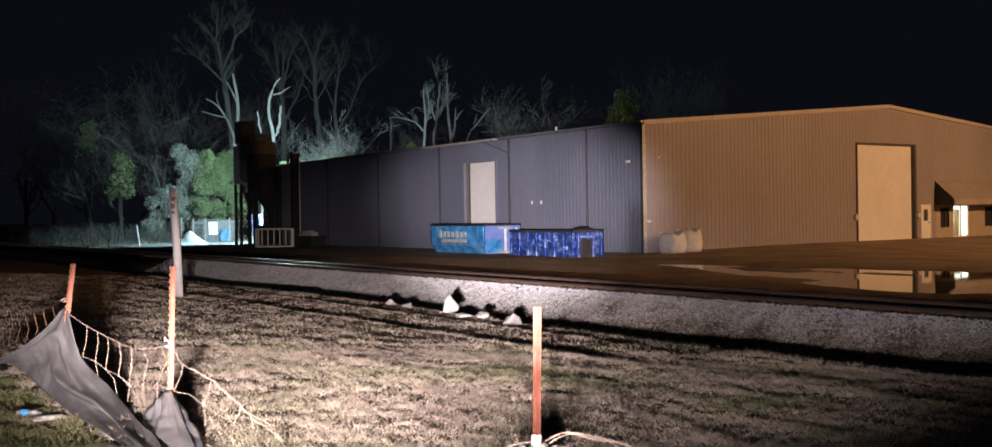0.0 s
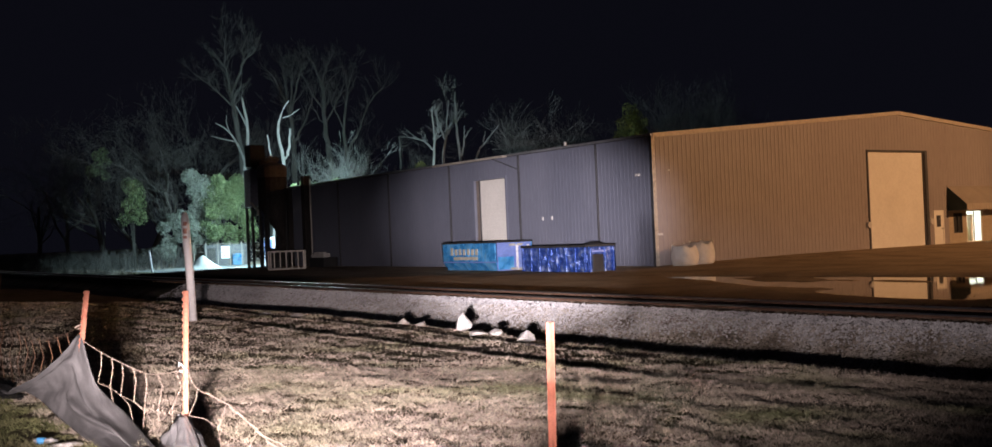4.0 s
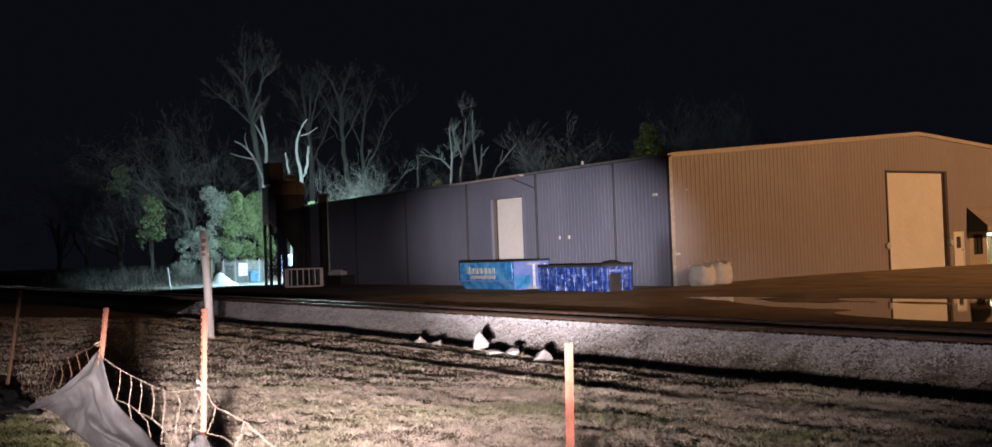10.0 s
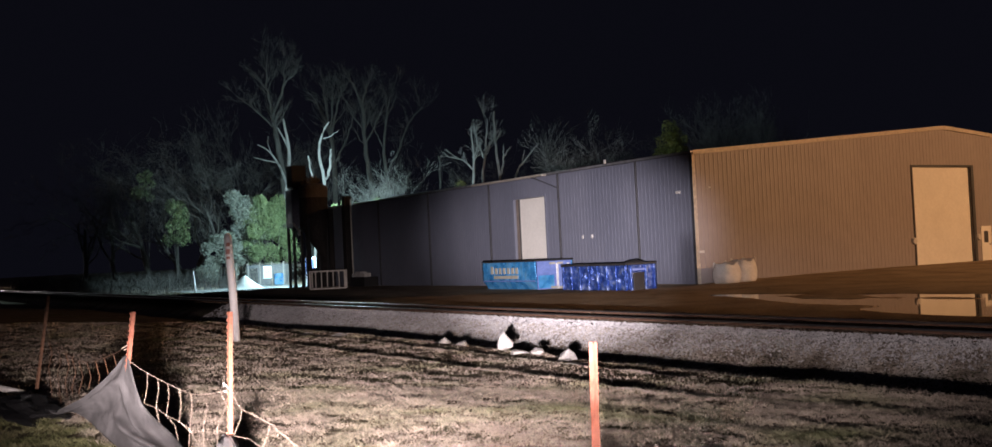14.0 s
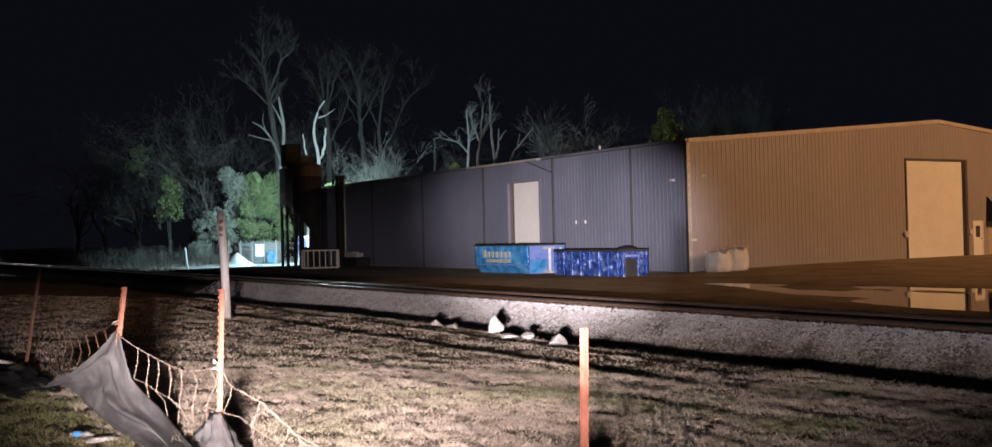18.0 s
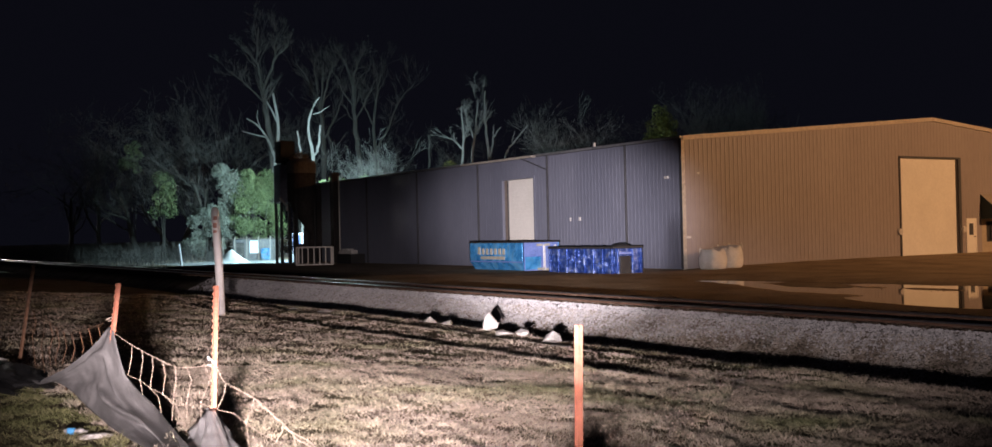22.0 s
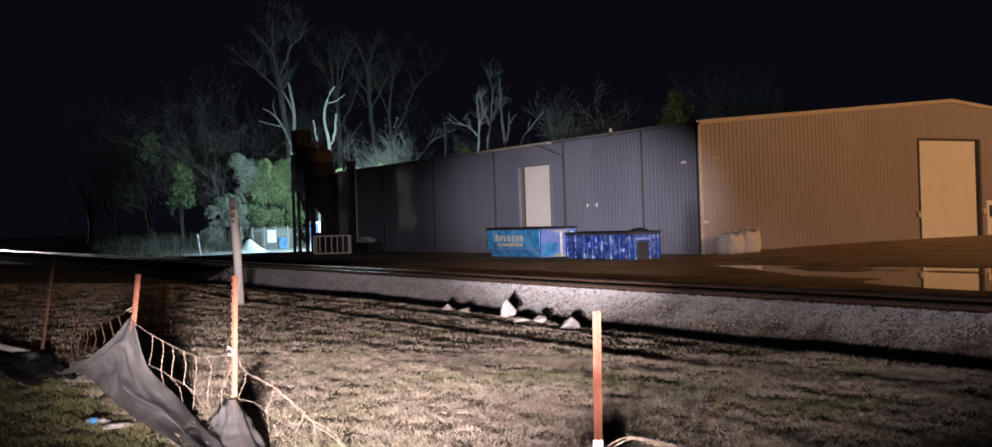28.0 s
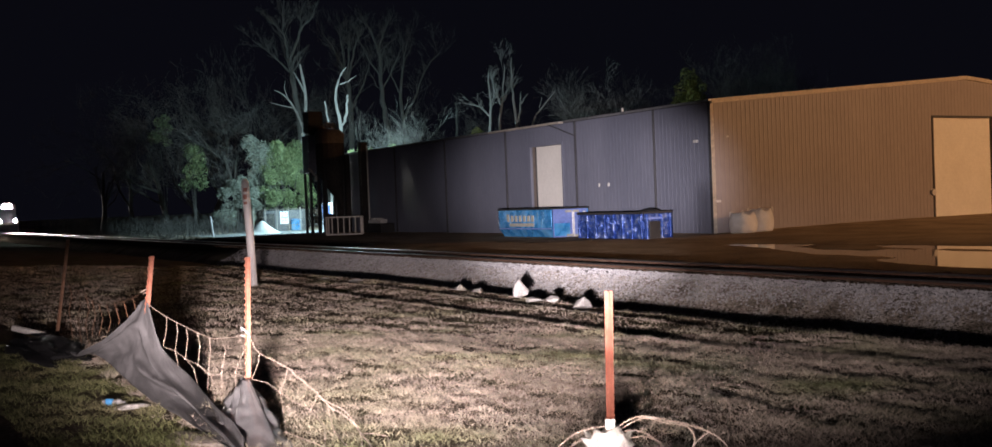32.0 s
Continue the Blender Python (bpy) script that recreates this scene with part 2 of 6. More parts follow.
M["twig_pale"] = material("twig_pale", [(0.20, 0.20, 0.19), (0.30, 0.30, 0.28)], 0.9, scale=2, fine=18, bump=0.3, depth=0.01)
M["leaf_green"] = material("leaf_green", [(0.12, 0.17, 0.075), (0.23, 0.29, 0.135)], 0.6, scale=0.6, fine=6, bump=0, random_shade=0.5)
M["leaf_grey"] = material("leaf_grey", [(0.21, 0.235, 0.195), (0.32, 0.345, 0.295)], 0.8, scale=0.6, fine=6, bump=0, random_shade=0.5)
M["leaf_yellow"] = material("leaf_yellow", [(0.10, 0.11, 0.02), (0.20, 0.19, 0.04)], 0.6, scale=0.8, fine=6, bump=0, random_shade=0.5)
M["water"] = bpy.data.materials.new("water")
M["water"].use_nodes = True
_p = M["water"].node_tree.nodes["Principled BSDF"]
_p.inputs["Base Color"].default_value = (0.02, 0.014, 0.008, 1)
_p.inputs["Roughness"].default_value = 0.03
_p.inputs["IOR"].default_value = 1.33
M["track_stone"] = material("track_stone", [(0.10, 0.07, 0.05), (0.20, 0.15, 0.115)], 0.92, scale=2, fine=30, bump=0.5, depth=0.02, random_shade=0.4, spec=0.2)
M["navy_grey"] = material("navy_grey", [(0.16, 0.17, 0.22), (0.24, 0.25, 0.30)], 0.6, 0.2, scale=1, fine=12, bump=0.1)
M["lamp_glow_soft"] = glow("lamp_glow_soft", (0.75, 0.92, 1.0), 1.2)
M["bark_mid"] = material("bark_mid", [(0.04, 0.037, 0.034), (0.074, 0.07, 0.065)], 0.95, scale=2, fine=18, bump=0.5, depth=0.02, stretch=(2, 2, 0.4))
M["leaf_rust"] = material("leaf_rust", [(0.10, 0.06, 0.03), (0.20, 0.12, 0.06)], 0.8, scale=0.8, fine=6, bump=0, random_shade=0.5)
M["clear_plastic"] = material("clear_plastic", [(0.16, 0.16, 0.155), (0.34, 0.33, 0.32)], 0.25, scale=25, fine=60, bump=0.5, depth=0.01)
M["blue_litter"] = material("blue_litter", [(0.05, 0.25, 0.55), (0.10, 0.35, 0.65)], 0.4, scale=8, fine=40, bump=0.05)

# ---- ground ----
WATER = -0.49


def smooth(a, b, v):
    k = min(1.0, max(0.0, (v - a) / (b - a)))
    return k * k * (3 - 2 * k)


PROFILE = [(-1400, 0.0), (-6, 0.0), (3.0, 0.0), (6.0, -0.08), (9.0, -0.28), (11.4, -0.42), (12.4, -0.46), (13.0, -0.72), (13.8, -1.15), (14.6, -1.22),
           (15.2, -1.08), (16.98, -0.24), (17.3, -0.235), (20.0, -0.235), (20.7, -0.30), (21.9, -0.62), (23.0, -0.53), (24.5, -0.43), (30, -0.40), (2000, -0.40)]


def height(x, y):
    for (x0, z0), (x1, z1) in zip(PROFILE, PROFILE[1:]):
        if x <= x1:
            k = (x - x0) / (x1 - x0)
            z = z0 + (z1 - z0) * k
            break
    if x < 13.5:   # lumpy grass with wheel ruts along the railway
        amp = smooth(-8, 3, x) * (1 - smooth(12.6, 13.6, x))
        rough = 0.20 + 0.52 * smooth(0.55, 0.95, x / max(1.0, y))   # rougher beside the ditch
        n = rough * (0.055 * noise.noise(Vector((x * 0.55, y * 0.22, 3.1))) + 0.05 * noise.noise(Vector((x * 1.9, y * 0.7, 7.7))))
        n += 0.016 * noise.noise(Vector((x * 5.2, y * 4.1, 1.7))) + 0.010 * noise.noise(Vector((x * 9.5, y * 8.1, 4.4)))
        z += n * amp
        z += 0.06 * smooth(17, 23, y) * smooth(36, 27, y) * smooth(10.6, 12.2, x) * (1 - smooth(12.6, 13.2, x))   # low crest along the ditch
        k = 0.75 + 0.5 * noise.noise(Vector((y * 0.35, 0, 6)))
        wind = 0.25 * noise.noise(Vector((y * 0.16, 3, 1)))
        for at, deep, y0, y1 in ((9.75, 0.24, 9, 13), (11.75, 0.24, 12, 16)):
            d = x - at - wind
            z += k * smooth(y0, y1, y) * smooth(46, 34, y) * (0.07 * math.exp(-((d + 0.5) / 0.28) ** 2) - deep * math.exp(-(d / 0.36) ** 2))
    elif x < 23:
        z += 0.03 * noise.noise(Vector((x * 1.3, y * 1.1, 5.0))) * (0.2 if 17 < x < 20.3 else 1)
    else:
        t = smooth(15, 33, y)
        lo, hi = 24.6 + 5.6 * t ** 1.4, 35.0 - 3.0 * t
        wet = smooth(lo - 0.7, lo + 0.9, x) * smooth(hi + 0.9, hi - 0.7, x) * smooth(35.0, 32.0, y) * smooth(-40, -30, y)
        z -= 0.16 * wet
        z += wet * (0.19 * noise.noise(Vector((x * 0.6, y * 0.24, 2.0))) + 0.07 * noise.noise(Vector((x * 1.7, y * 0.9, 6.0))))
        z += 0.022 * noise.noise(Vector((x * 0.35, y * 0.3, 9.0))) * smooth(23, 26, x)
        z += 0.14 * smooth(34, 40, x) * smooth(28, 40, y) * smooth(75, 50, y) * smooth(30, 50, x)
        z += 0.10 * smooth(34, 36.5, x) * smooth(30, 38, y) * smooth(60, 42, y)
    return z


def steps(*spans):
    """Grid lines: (start, end, step) spans joined."""
    out = []
    for a, b, s in spans:
        n = max(1, round((b - a) / s))
        out += [a + (b - a) * i / n for i in range(n)]
    return out + [spans[-1][1]]


def sheet(name, xs, ys, material, fn):
    verts = [(x, y, fn(x, y)) for y in ys for x in xs]
    w = len(xs)
    faces = [(j * w + i, j * w + i + 1, (j + 1) * w + i + 1, (j + 1) * w + i) for j in range(len(ys) - 1) for i in range(w - 1)]
    return new(name, mesh_of(name, verts, faces, material, True))


def ground_mix():
    """Grass soil, ballast slope and yard dirt in one surface, by the plan."""
    m = bpy.data.materials.new("ground_mix")
    m.use_nodes = True
    n, l = m.node_tree.nodes, m.node_tree.links
    p = n["Principled BSDF"]
    co = n.new("ShaderNodeTexCoord")
    sep = n.new("ShaderNodeSeparateXYZ")
    l.new(co.outputs["Object"], sep.inputs[0])
    nz = n.new("ShaderNodeTexNoise")
    nz.inputs["Scale"].default_value, nz.inputs["Detail"].default_value = 0.5, 8
    l.new(co.outputs["Object"], nz.inputs["Vector"])
    fn = n.new("ShaderNodeTexNoise")
    fn.inputs["Scale"].default_value, fn.inputs["Detail"].default_value = 22, 6
    l.new(co.outputs["Object"], fn.inputs["Vector"])

    def ramp(src, cols):
        r = n.new("ShaderNodeValToRGB")
        e = r.color_ramp.elements
        while len(e) < len(cols):
            e.new(0.5)
        for i, c in enumerate(cols):
            e[i].position, e[i].color = 0.32 + 0.36 * i / (len(cols) - 1), (*c, 1)
        l.new(src, r.inputs["Fac"])
        return r.outputs["Color"]

    def mixed(f, a, b):
        x = n.new("ShaderNodeMix")
        x.data_type = "RGBA"
        l.new(f, x.inputs["Factor"]), l.new(a, x.inputs["A"]), l.new(b, x.inputs["B"])
        return x.outputs["Result"]

    def edge(x0, x1):
        r = n.new("ShaderNodeMapRange")
        add = n.new("ShaderNodeMath")
        add.operation = "MULTIPLY_ADD"
        add.inputs[1].default_value, add.inputs[2].default_value = 1.2, -0.6
        l.new(fn.outputs["Fac"], add.inputs[0])
        a2 = n.new("ShaderNodeMath")
        l.new(add.outputs[0], a2.inputs[0]), l.new(sep.outputs["X"], a2.inputs[1])
        r.inputs["From Min"].default_value, r.inputs["From Max"].default_value = x0, x1
        l.new(a2.outputs[0], r.inputs["Value"])
        return r.outputs["Result"]

    grass = ramp(nz.outputs["Fac"], [(0.10, 0.081, 0.063), (0.17, 0.138, 0.109), (0.10, 0.105, 0.055)])
    stone = ramp(fn.outputs["Fac"], [(0.28, 0.27, 0.27), (0.36, 0.35, 0.355)])
    # stone fades to a painted black past the reach of the headlamps
    stone_shade = n.new("ShaderNodeMapRange")
    stone_shade.inputs["From Min"].default_value, stone_shade.inputs["From Max"].default_value = 43.0, 56.0
    l.new(sep.outputs["Y"], stone_shade.inputs["Value"])
    stone = mixed(stone_shade.outputs["Result"], stone, ramp(fn.outputs["Fac"], [(0.013, 0.011, 0.010), (0.030, 0.026, 0.022)]))
    soiled = n.new("ShaderNodeMapRange")   # soil and moss among the lower stones
    soiled.inputs["From Min"].default_value, soiled.inputs["From Max"].default_value = 16.6, 16.0
    l.new(sep.outputs["X"], soiled.inputs["Value"])
    stone = mixed(soiled.outputs["Result"], stone, ramp(nz.outputs["Fac"], [(0.10, 0.075, 0.055), (0.20, 0.165, 0.13), (0.10, 0.10, 0.06)]))
    track_shade = n.new("ShaderNodeMapRange")   # bed and yard edge painted black along the track, where little light falls
    track_shade.inputs["From Min"].default_value, track_shade.inputs["From Max"].default_value = 44.0, 58.0
    l.new(sep.outputs["Y"], track_shade.inputs["Value"])
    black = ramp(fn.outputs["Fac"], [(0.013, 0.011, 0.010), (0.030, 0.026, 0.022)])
    bed = mixed(track_shade.outputs["Result"], ramp(fn.outputs["Fac"], [(0.11, 0.08, 0.06), (0.19, 0.145, 0.11)]), black)
    dirt = ramp(nz.outputs["Fac"], [(0.30, 0.225, 0.15), (0.46, 0.36, 0.25)])
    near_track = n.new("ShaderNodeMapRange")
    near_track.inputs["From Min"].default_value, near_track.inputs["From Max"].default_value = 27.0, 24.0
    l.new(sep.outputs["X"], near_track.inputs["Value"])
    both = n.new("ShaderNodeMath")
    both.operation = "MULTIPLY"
    l.new(near_track.outputs["Result"], both.inputs[0]), l.new(track_shade.outputs["Result"], both.inputs[1])
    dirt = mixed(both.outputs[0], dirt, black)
    fade = ramp(fn.outputs["Fac"], [(0.6, 0.6, 0.6), (1.25, 1.25, 1.25)])
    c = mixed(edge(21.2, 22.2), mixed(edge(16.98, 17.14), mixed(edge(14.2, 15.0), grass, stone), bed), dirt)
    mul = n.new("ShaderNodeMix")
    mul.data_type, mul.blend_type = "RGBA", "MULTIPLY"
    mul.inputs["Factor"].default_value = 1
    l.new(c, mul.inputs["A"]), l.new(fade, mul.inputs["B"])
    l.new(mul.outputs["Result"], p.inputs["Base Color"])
    p.inputs["Roughness"].default_value = 0.93
    p.inputs["Specular IOR Level"].default_value = 0.0
    b = n.new("ShaderNodeBump")
    b.inputs["Strength"].default_value, b.inputs["Distance"].default_value = 0.8, 0.04
    l.new(fn.outputs["Fac"], b.inputs["Height"])
    l.new(b.outputs["Normal"], p.inputs["Normal"])
    return m


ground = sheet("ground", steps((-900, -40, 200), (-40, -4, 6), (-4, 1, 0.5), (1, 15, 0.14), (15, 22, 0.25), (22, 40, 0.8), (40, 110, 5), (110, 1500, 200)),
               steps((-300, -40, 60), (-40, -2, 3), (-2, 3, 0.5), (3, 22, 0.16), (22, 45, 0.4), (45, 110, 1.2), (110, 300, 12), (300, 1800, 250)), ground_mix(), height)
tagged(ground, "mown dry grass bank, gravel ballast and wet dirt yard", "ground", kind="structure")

puddle = sheet("puddle", steps((24.6, 35, 1)), steps((-42, 36, 2)), M["water"], lambda x, y: WATER)
tagged(puddle, "shallow brown rain puddle on the dirt yard", "puddle", kind="structure")

# ---- warehouse ----
WX, WY = 35.9, 39.3          # the corner of the grey long wall and the tan gable
EAVE, RIDGE = 6.28, 7.93
HALF = 19.8                  # gable corner to ridge
LONG = 47.4                  # length of the grey wall
BASE = -0.5


def ribbed(length, z_of, z0, gaps, pitch=0.30, rib=0.013, thick=0.12):
    """Ribbed sheet cladding along +x from 0 to length, facing -y, with openings (x0, x1, z0, z1)."""
    bm = bmesh.new()
    cuts = {0.0, length}
    for g in gaps:
        cuts |= {g[0], g[1]}
    x = 0.0
    prof = []
    while x < length - 1e-6:
        for dx, d in ((0.0, 0.0), (pitch * 0.72, 0.0), (pitch * 0.80, -rib), (pitch * 0.92, -rib)):
            if x + dx < length:
                prof.append((x + dx, d))
        x += pitch
    prof.append((length, 0.0))
    for c in cuts:
        prof.append((c, 0.0))
    prof.sort()
    for (xa, da), (xb, db) in zip(prof, prof[1:]):
        if xb - xa < 1e-5:
            continue
        mid = (xa + xb) / 2
        spans = [(z0, None)]
        for g in gaps:
            if g[0] < mid < g[1]:
                spans = ([(z0, g[2])] if g[2] > z0 else []) + [(g[3], None)]
        for lo, hi in spans:
            za, zb = (z_of(xa), z_of(xb)) if hi is None else (hi, hi)
            bm.faces.new([bm.verts.new(v) for v in ((xa, da, lo), (xb, db, lo), (xb, db, zb), (xa, da, za))])
            bm.faces.new([bm.verts.new(v) for v in ((xa, thick, za), (xb, thick, zb), (xb, thick, lo), (xa, thick, lo))])
    bmesh.ops.remove_doubles(bm, verts=bm.verts, dist=1e-4)
    for g in gaps:   # reveals through the wall
        for a, b in (((g[0], g[2]), (g[0], g[3])), ((g[1], g[3]), (g[1], g[2])), ((g[0], g[3]), (g[1], g[3]))):
            bm.faces.new([bm.verts.new(v) for v in ((a[0], 0, a[1]), (b[0], 0, b[1]), (b[0], thick, b[1]), (a[0], thick, a[1]))])
    return bm


def roller_door(parent, x0, x1, z0, z1, depth):
    bm = bmesh.new()
    n = int((z1 - z0) / 0.23)
    step = (z1 - z0) / n
    rows = []
    for i in range(n):
        for k, d in ((0.0, 0.005), (0.06, 0.0), (0.94, 0.0), (1.0, 0.005)):
            rows.append((z0 + (i + k) * step, d))
    va = [(bm.verts.new((x0, depth + d, z)), bm.verts.new((x1, depth + d, z))) for z, d in rows]
    for a, b in zip(va, va[1:]):
        bm.faces.new((a[0], a[1], b[1], b[0]))
    ob = part("roller_door", bm, M["door_white"], parent, "closed cream roller shutter door with horizontal slats")
    for xa, xb in ((x0 - 0.02, x0 + 0.09), (x1 - 0.09, x1 + 0.02)):
        part("door_track", boxed(xa, xb, depth - 0.05, depth - 0.005, z0, z1, bevel=0.01), M["dark_trim"], ob)
    part("bottom_bar", boxed(x0 + 0.09, x1 - 0.09, depth - 0.03, depth - 0.003, z0, z0 + 0.10, bevel=0.01), M["dark_trim"], ob)
    return ob


warehouse = thing("warehouse", (0, 0, 0), "long metal warehouse with grey side wall and tan gable", "warehouse")
# gable: local x along +x of the site
GD = (16.80, 22.25, -0.32, 5.50)      # big door
PD = (23.0, 23.92, -0.19, 1.88)       # small door
OF = (24.55, 36.0, -0.19, 2.35)       # office front under the awning


def gable_z(v):
    return EAVE + (RIDGE - EAVE) * (1 - abs(v - HALF) / HALF)


wall = part("gable_wall", ribbed(2 * HALF, gable_z, BASE, [(GD[0], GD[1], BASE, GD[3]), (PD[0], PD[1], BASE, PD[3]), (OF[0], OF[1], BASE, OF[3])], rib=0.014),
            M["tan_siding"], warehouse, "tan ribbed metal gable wall")
wall.matrix_world = pose(WX, WY, 0)
roller_door(wall, GD[0], GD[1], GD[2], GD[3], 0.10)
# long wall: local x runs along -y of the site, so it faces -x
SD = (12.9, 16.3, -0.42, 4.95)
side = part("side_wall", ribbed(LONG, lambda v: EAVE, BASE, [(LONG - SD[1], LONG - SD[0], BASE, SD[3])]), M["grey_siding"], warehouse, "grey ribbed metal side wall")
side.matrix_world = pose(WX, WY + LONG, 0, 0, 0, -90)
roller_door(side, LONG - SD[1], LONG - SD[0], SD[2], SD[3], 0.38)
for x0, x1, z0, z1 in ((LONG - SD[1] - 0.08, LONG - SD[1], BASE, SD[3]), (LONG - SD[0], LONG - SD[0] + 0.08, BASE, SD[3]), (LONG - SD[1] - 0.08, LONG - SD[0] + 0.08, SD[3], SD[3] + 0.08)):
    part("door_jamb", boxed(x0, x1, 0.121, 0.42, z0, z1), M["hopper_steel"], side, "dull brown door reveal")
far = part("far_wall", ribbed(2 * HALF, gable_z, BASE, []), M["grey_siding"], warehouse)
far.matrix_world = pose(WX + 2 * HALF, WY + LONG, 0, 0, 0, 180)
back = part("back_wall", ribbed(LONG, lambda v: EAVE, BASE, []), M["grey_siding"], warehouse)
back.matrix_world = pose(WX + 2 * HALF, WY, 0, 0, 0, 90)
for sgn, nm in ((0, "roof"), (1, "roof")):
    o = 0.18
    z_e, z_r = EAVE - 0.10 - o * (RIDGE - EAVE) / HALF, RIDGE - 0.10
    x0, x1 = (WX - o, WX + HALF) if sgn == 0 else (WX + 2 * HALF + o, WX + HALF)
    bm = prism([(x0, z_e), (x1, z_r), (x1, z_r + 0.12), (x0, z_e + 0.12)], WY - 0.10, WY + LONG + 0.10)
    part(nm, bm, M["roof"], warehouse, "low-pitched metal roof")


# ---- warehouse trim, gutters, office front ----
def on_gable(name, x0, x1, y0, y1, z0, z1, mat, parent=None, label="", bevel=0.0):
    """A block on the gable: x along the wall from its corner, y outwards."""
    ob = part(name, boxed(x0, x1, -y1, -y0, z0, z1, bevel=bevel), mat, parent or warehouse, label)
    if not parent:
        ob.matrix_world = pose(WX, WY, 0)
    return ob


def on_side(name, s0, s1, o0, o1, z0, z1, mat, parent=None, label="", bevel=0.0):
    """A block on the long wall: s along the wall from the corner, o outwards."""
    ob = part(name, boxed(-o1, -o0, s0, s1, z0, z1, bevel=bevel), mat, parent or warehouse, label)
    if not parent:
        ob.matrix_world = pose(WX, WY, 0)
    return ob


slope = (RIDGE - EAVE) / HALF
for a, b in ((0.0, HALF), (2 * HALF, HALF)):
    bm = bmesh.new()
    za, zb = gable_z(a), gable_z(b)
    vs = [bm.verts.new((x, y, z + d)) for x, z in ((a, za), (b, zb)) for y in (-0.13, -0.005) for d in (-0.20, 0.02)]
    for f in ((0, 1, 5, 4), (2, 3, 7, 6), (0, 1, 3, 2), (4, 5, 7, 6), (1, 3, 7, 5), (0, 2, 6, 4)):
        bm.faces.new([vs[i] for i in f])
    bmesh.ops.recalc_face_normals(bm, faces=bm.faces)
    o = part("rake_trim", bm, M["trim"], warehouse)
    o.matrix_world = pose(WX, WY, 0)
on_gable("corner_trim", -0.06, 0.16, 0.036, 0.06, -0.45, EAVE - 0.02, M["trim"])
on_side("corner_trim", -0.03, 0.14, 0.036, 0.055, -0.45, EAVE - 0.02, M["dark_trim"])
on_side("gutter", 0.2, LONG, 0.04, 0.17, EAVE - 0.14, EAVE - 0.02, M["dark_trim"], bevel=0.02)
for s in (4.26, 11.38, 19.13, 27.42, 35.67):
    on_side("downspout", s - 0.06, s + 0.06, 0.04, 0.14, -0.40, EAVE - 0.14, M["dark_trim"], bevel=0.015)
# deeper eave board over the side door with its slanting brace
on_side("eave_board", 12.4, 20.6, 0.17, 0.50, EAVE - 0.16, EAVE - 0.05, M["trim"], bevel=0.01)
b = part("brace", rod([(-0.42, 13.6, EAVE - 0.16), (-0.12, 11.38, EAVE - 0.95)], 0.035), M["dark_trim"], warehouse)
b.matrix_world = pose(WX, WY, 0)
for s, w in ((9.16, 0.10), (8.27, 0.14)):
    on_side("wall_socket", s, s + w, 0.04, 0.10, 2.28, 2.48, M["plastic_white"], bevel=0.01)
on_side("wall_lamp", 0.85, 1.12, 0.05, 0.20, 4.22, 4.36, M["plastic_white"], bevel=0.02)
on_gable("meter_box", 0.10, 0.42, 0.06, 0.12, 1.22, 1.34, M["plastic_white"], bevel=0.01)
on_gable("vent_cap", 0.95, 1.10, 0.036, 0.07, 4.42, 4.50, M["plastic_white"], bevel=0.01)
v = part("roof_pipe", rod([(0.7, 7.85, EAVE - 0.1), (0.7, 7.85, EAVE + 0.33)], 0.07, 8), M["plastic_white"], warehouse, "short white vent pipe")
v.matrix_world = pose(WX, WY, 0)
# dark frames round the big doors
for x0, x1, z0, z1 in ((GD[0] - 0.12, GD[0], -0.3, GD[3] + 0.12), (GD[1], GD[1] + 0.26, -0.3, GD[3] + 0.12), (GD[0], GD[1], GD[3], GD[3] + 0.12)):
    on_gable("door_frame", x0, x1, 0.0, 0.055, z0, z1, M["dark_trim"])
for s0, s1, z0, z1 in ((SD[0] - 0.12, SD[0], -0.4, SD[3] + 0.12), (SD[1], SD[1] + 0.12, -0.4, SD[3] + 0.12), (SD[0], SD[1], SD[3], SD[3] + 0.12)):
    on_side("door_frame", s0, s1, 0.0, 0.055, z0, z1, M["grey_siding"])


def disc(parent, x, z, r, y, mat, label):
    bm = bmesh.new()
    bmesh.ops.create_cone(bm, cap_ends=True, segments=16, radius1=r, radius2=r * 0.8, depth=0.10, matrix=pose(x, -y, z, 90))
    ob = part("round_lamp", bm, mat, parent, label)
    ob.matrix_world = pose(WX, WY, 0)
    return ob


disc(warehouse, 16.58, 1.24, 0.21, 0.10, M["plastic_white"], "round white wall lamp, unlit")
disc(warehouse, 22.65, 1.27, 0.21, 0.10, M["plastic_white"], "round white wall lamp, unlit")

# small side door with its pane
sd = on_gable("entry_door", PD[0] + 0.04, PD[1] - 0.04, -0.06, 0.02, PD[2], PD[3] - 0.04, M["door_white"], label="white steel entry door with a dark pane")
on_gable("door_leaf_pane", PD[0] + 0.24, PD[0] + 0.66, 0.02, 0.028, 0.92, 1.62, M["dark_trim"], sd)
on_gable("handle", PD[0] + 0.74, PD[0] + 0.84, 0.02, 0.08, 0.78, 0.83, M["black_steel"], sd)
for x0, x1, z0, z1 in ((PD[0] - 0.05, PD[0] + 0.04, -0.3, PD[3] + 0.05), (PD[1] - 0.04, PD[1] + 0.05, -0.3, PD[3] + 0.05), (PD[0] + 0.04, PD[1] - 0.04, PD[3] - 0.04, PD[3] + 0.05)):
    on_gable("entry_frame", x0, x1, -0.05, 0.05, z0, z1, M["door_white"])

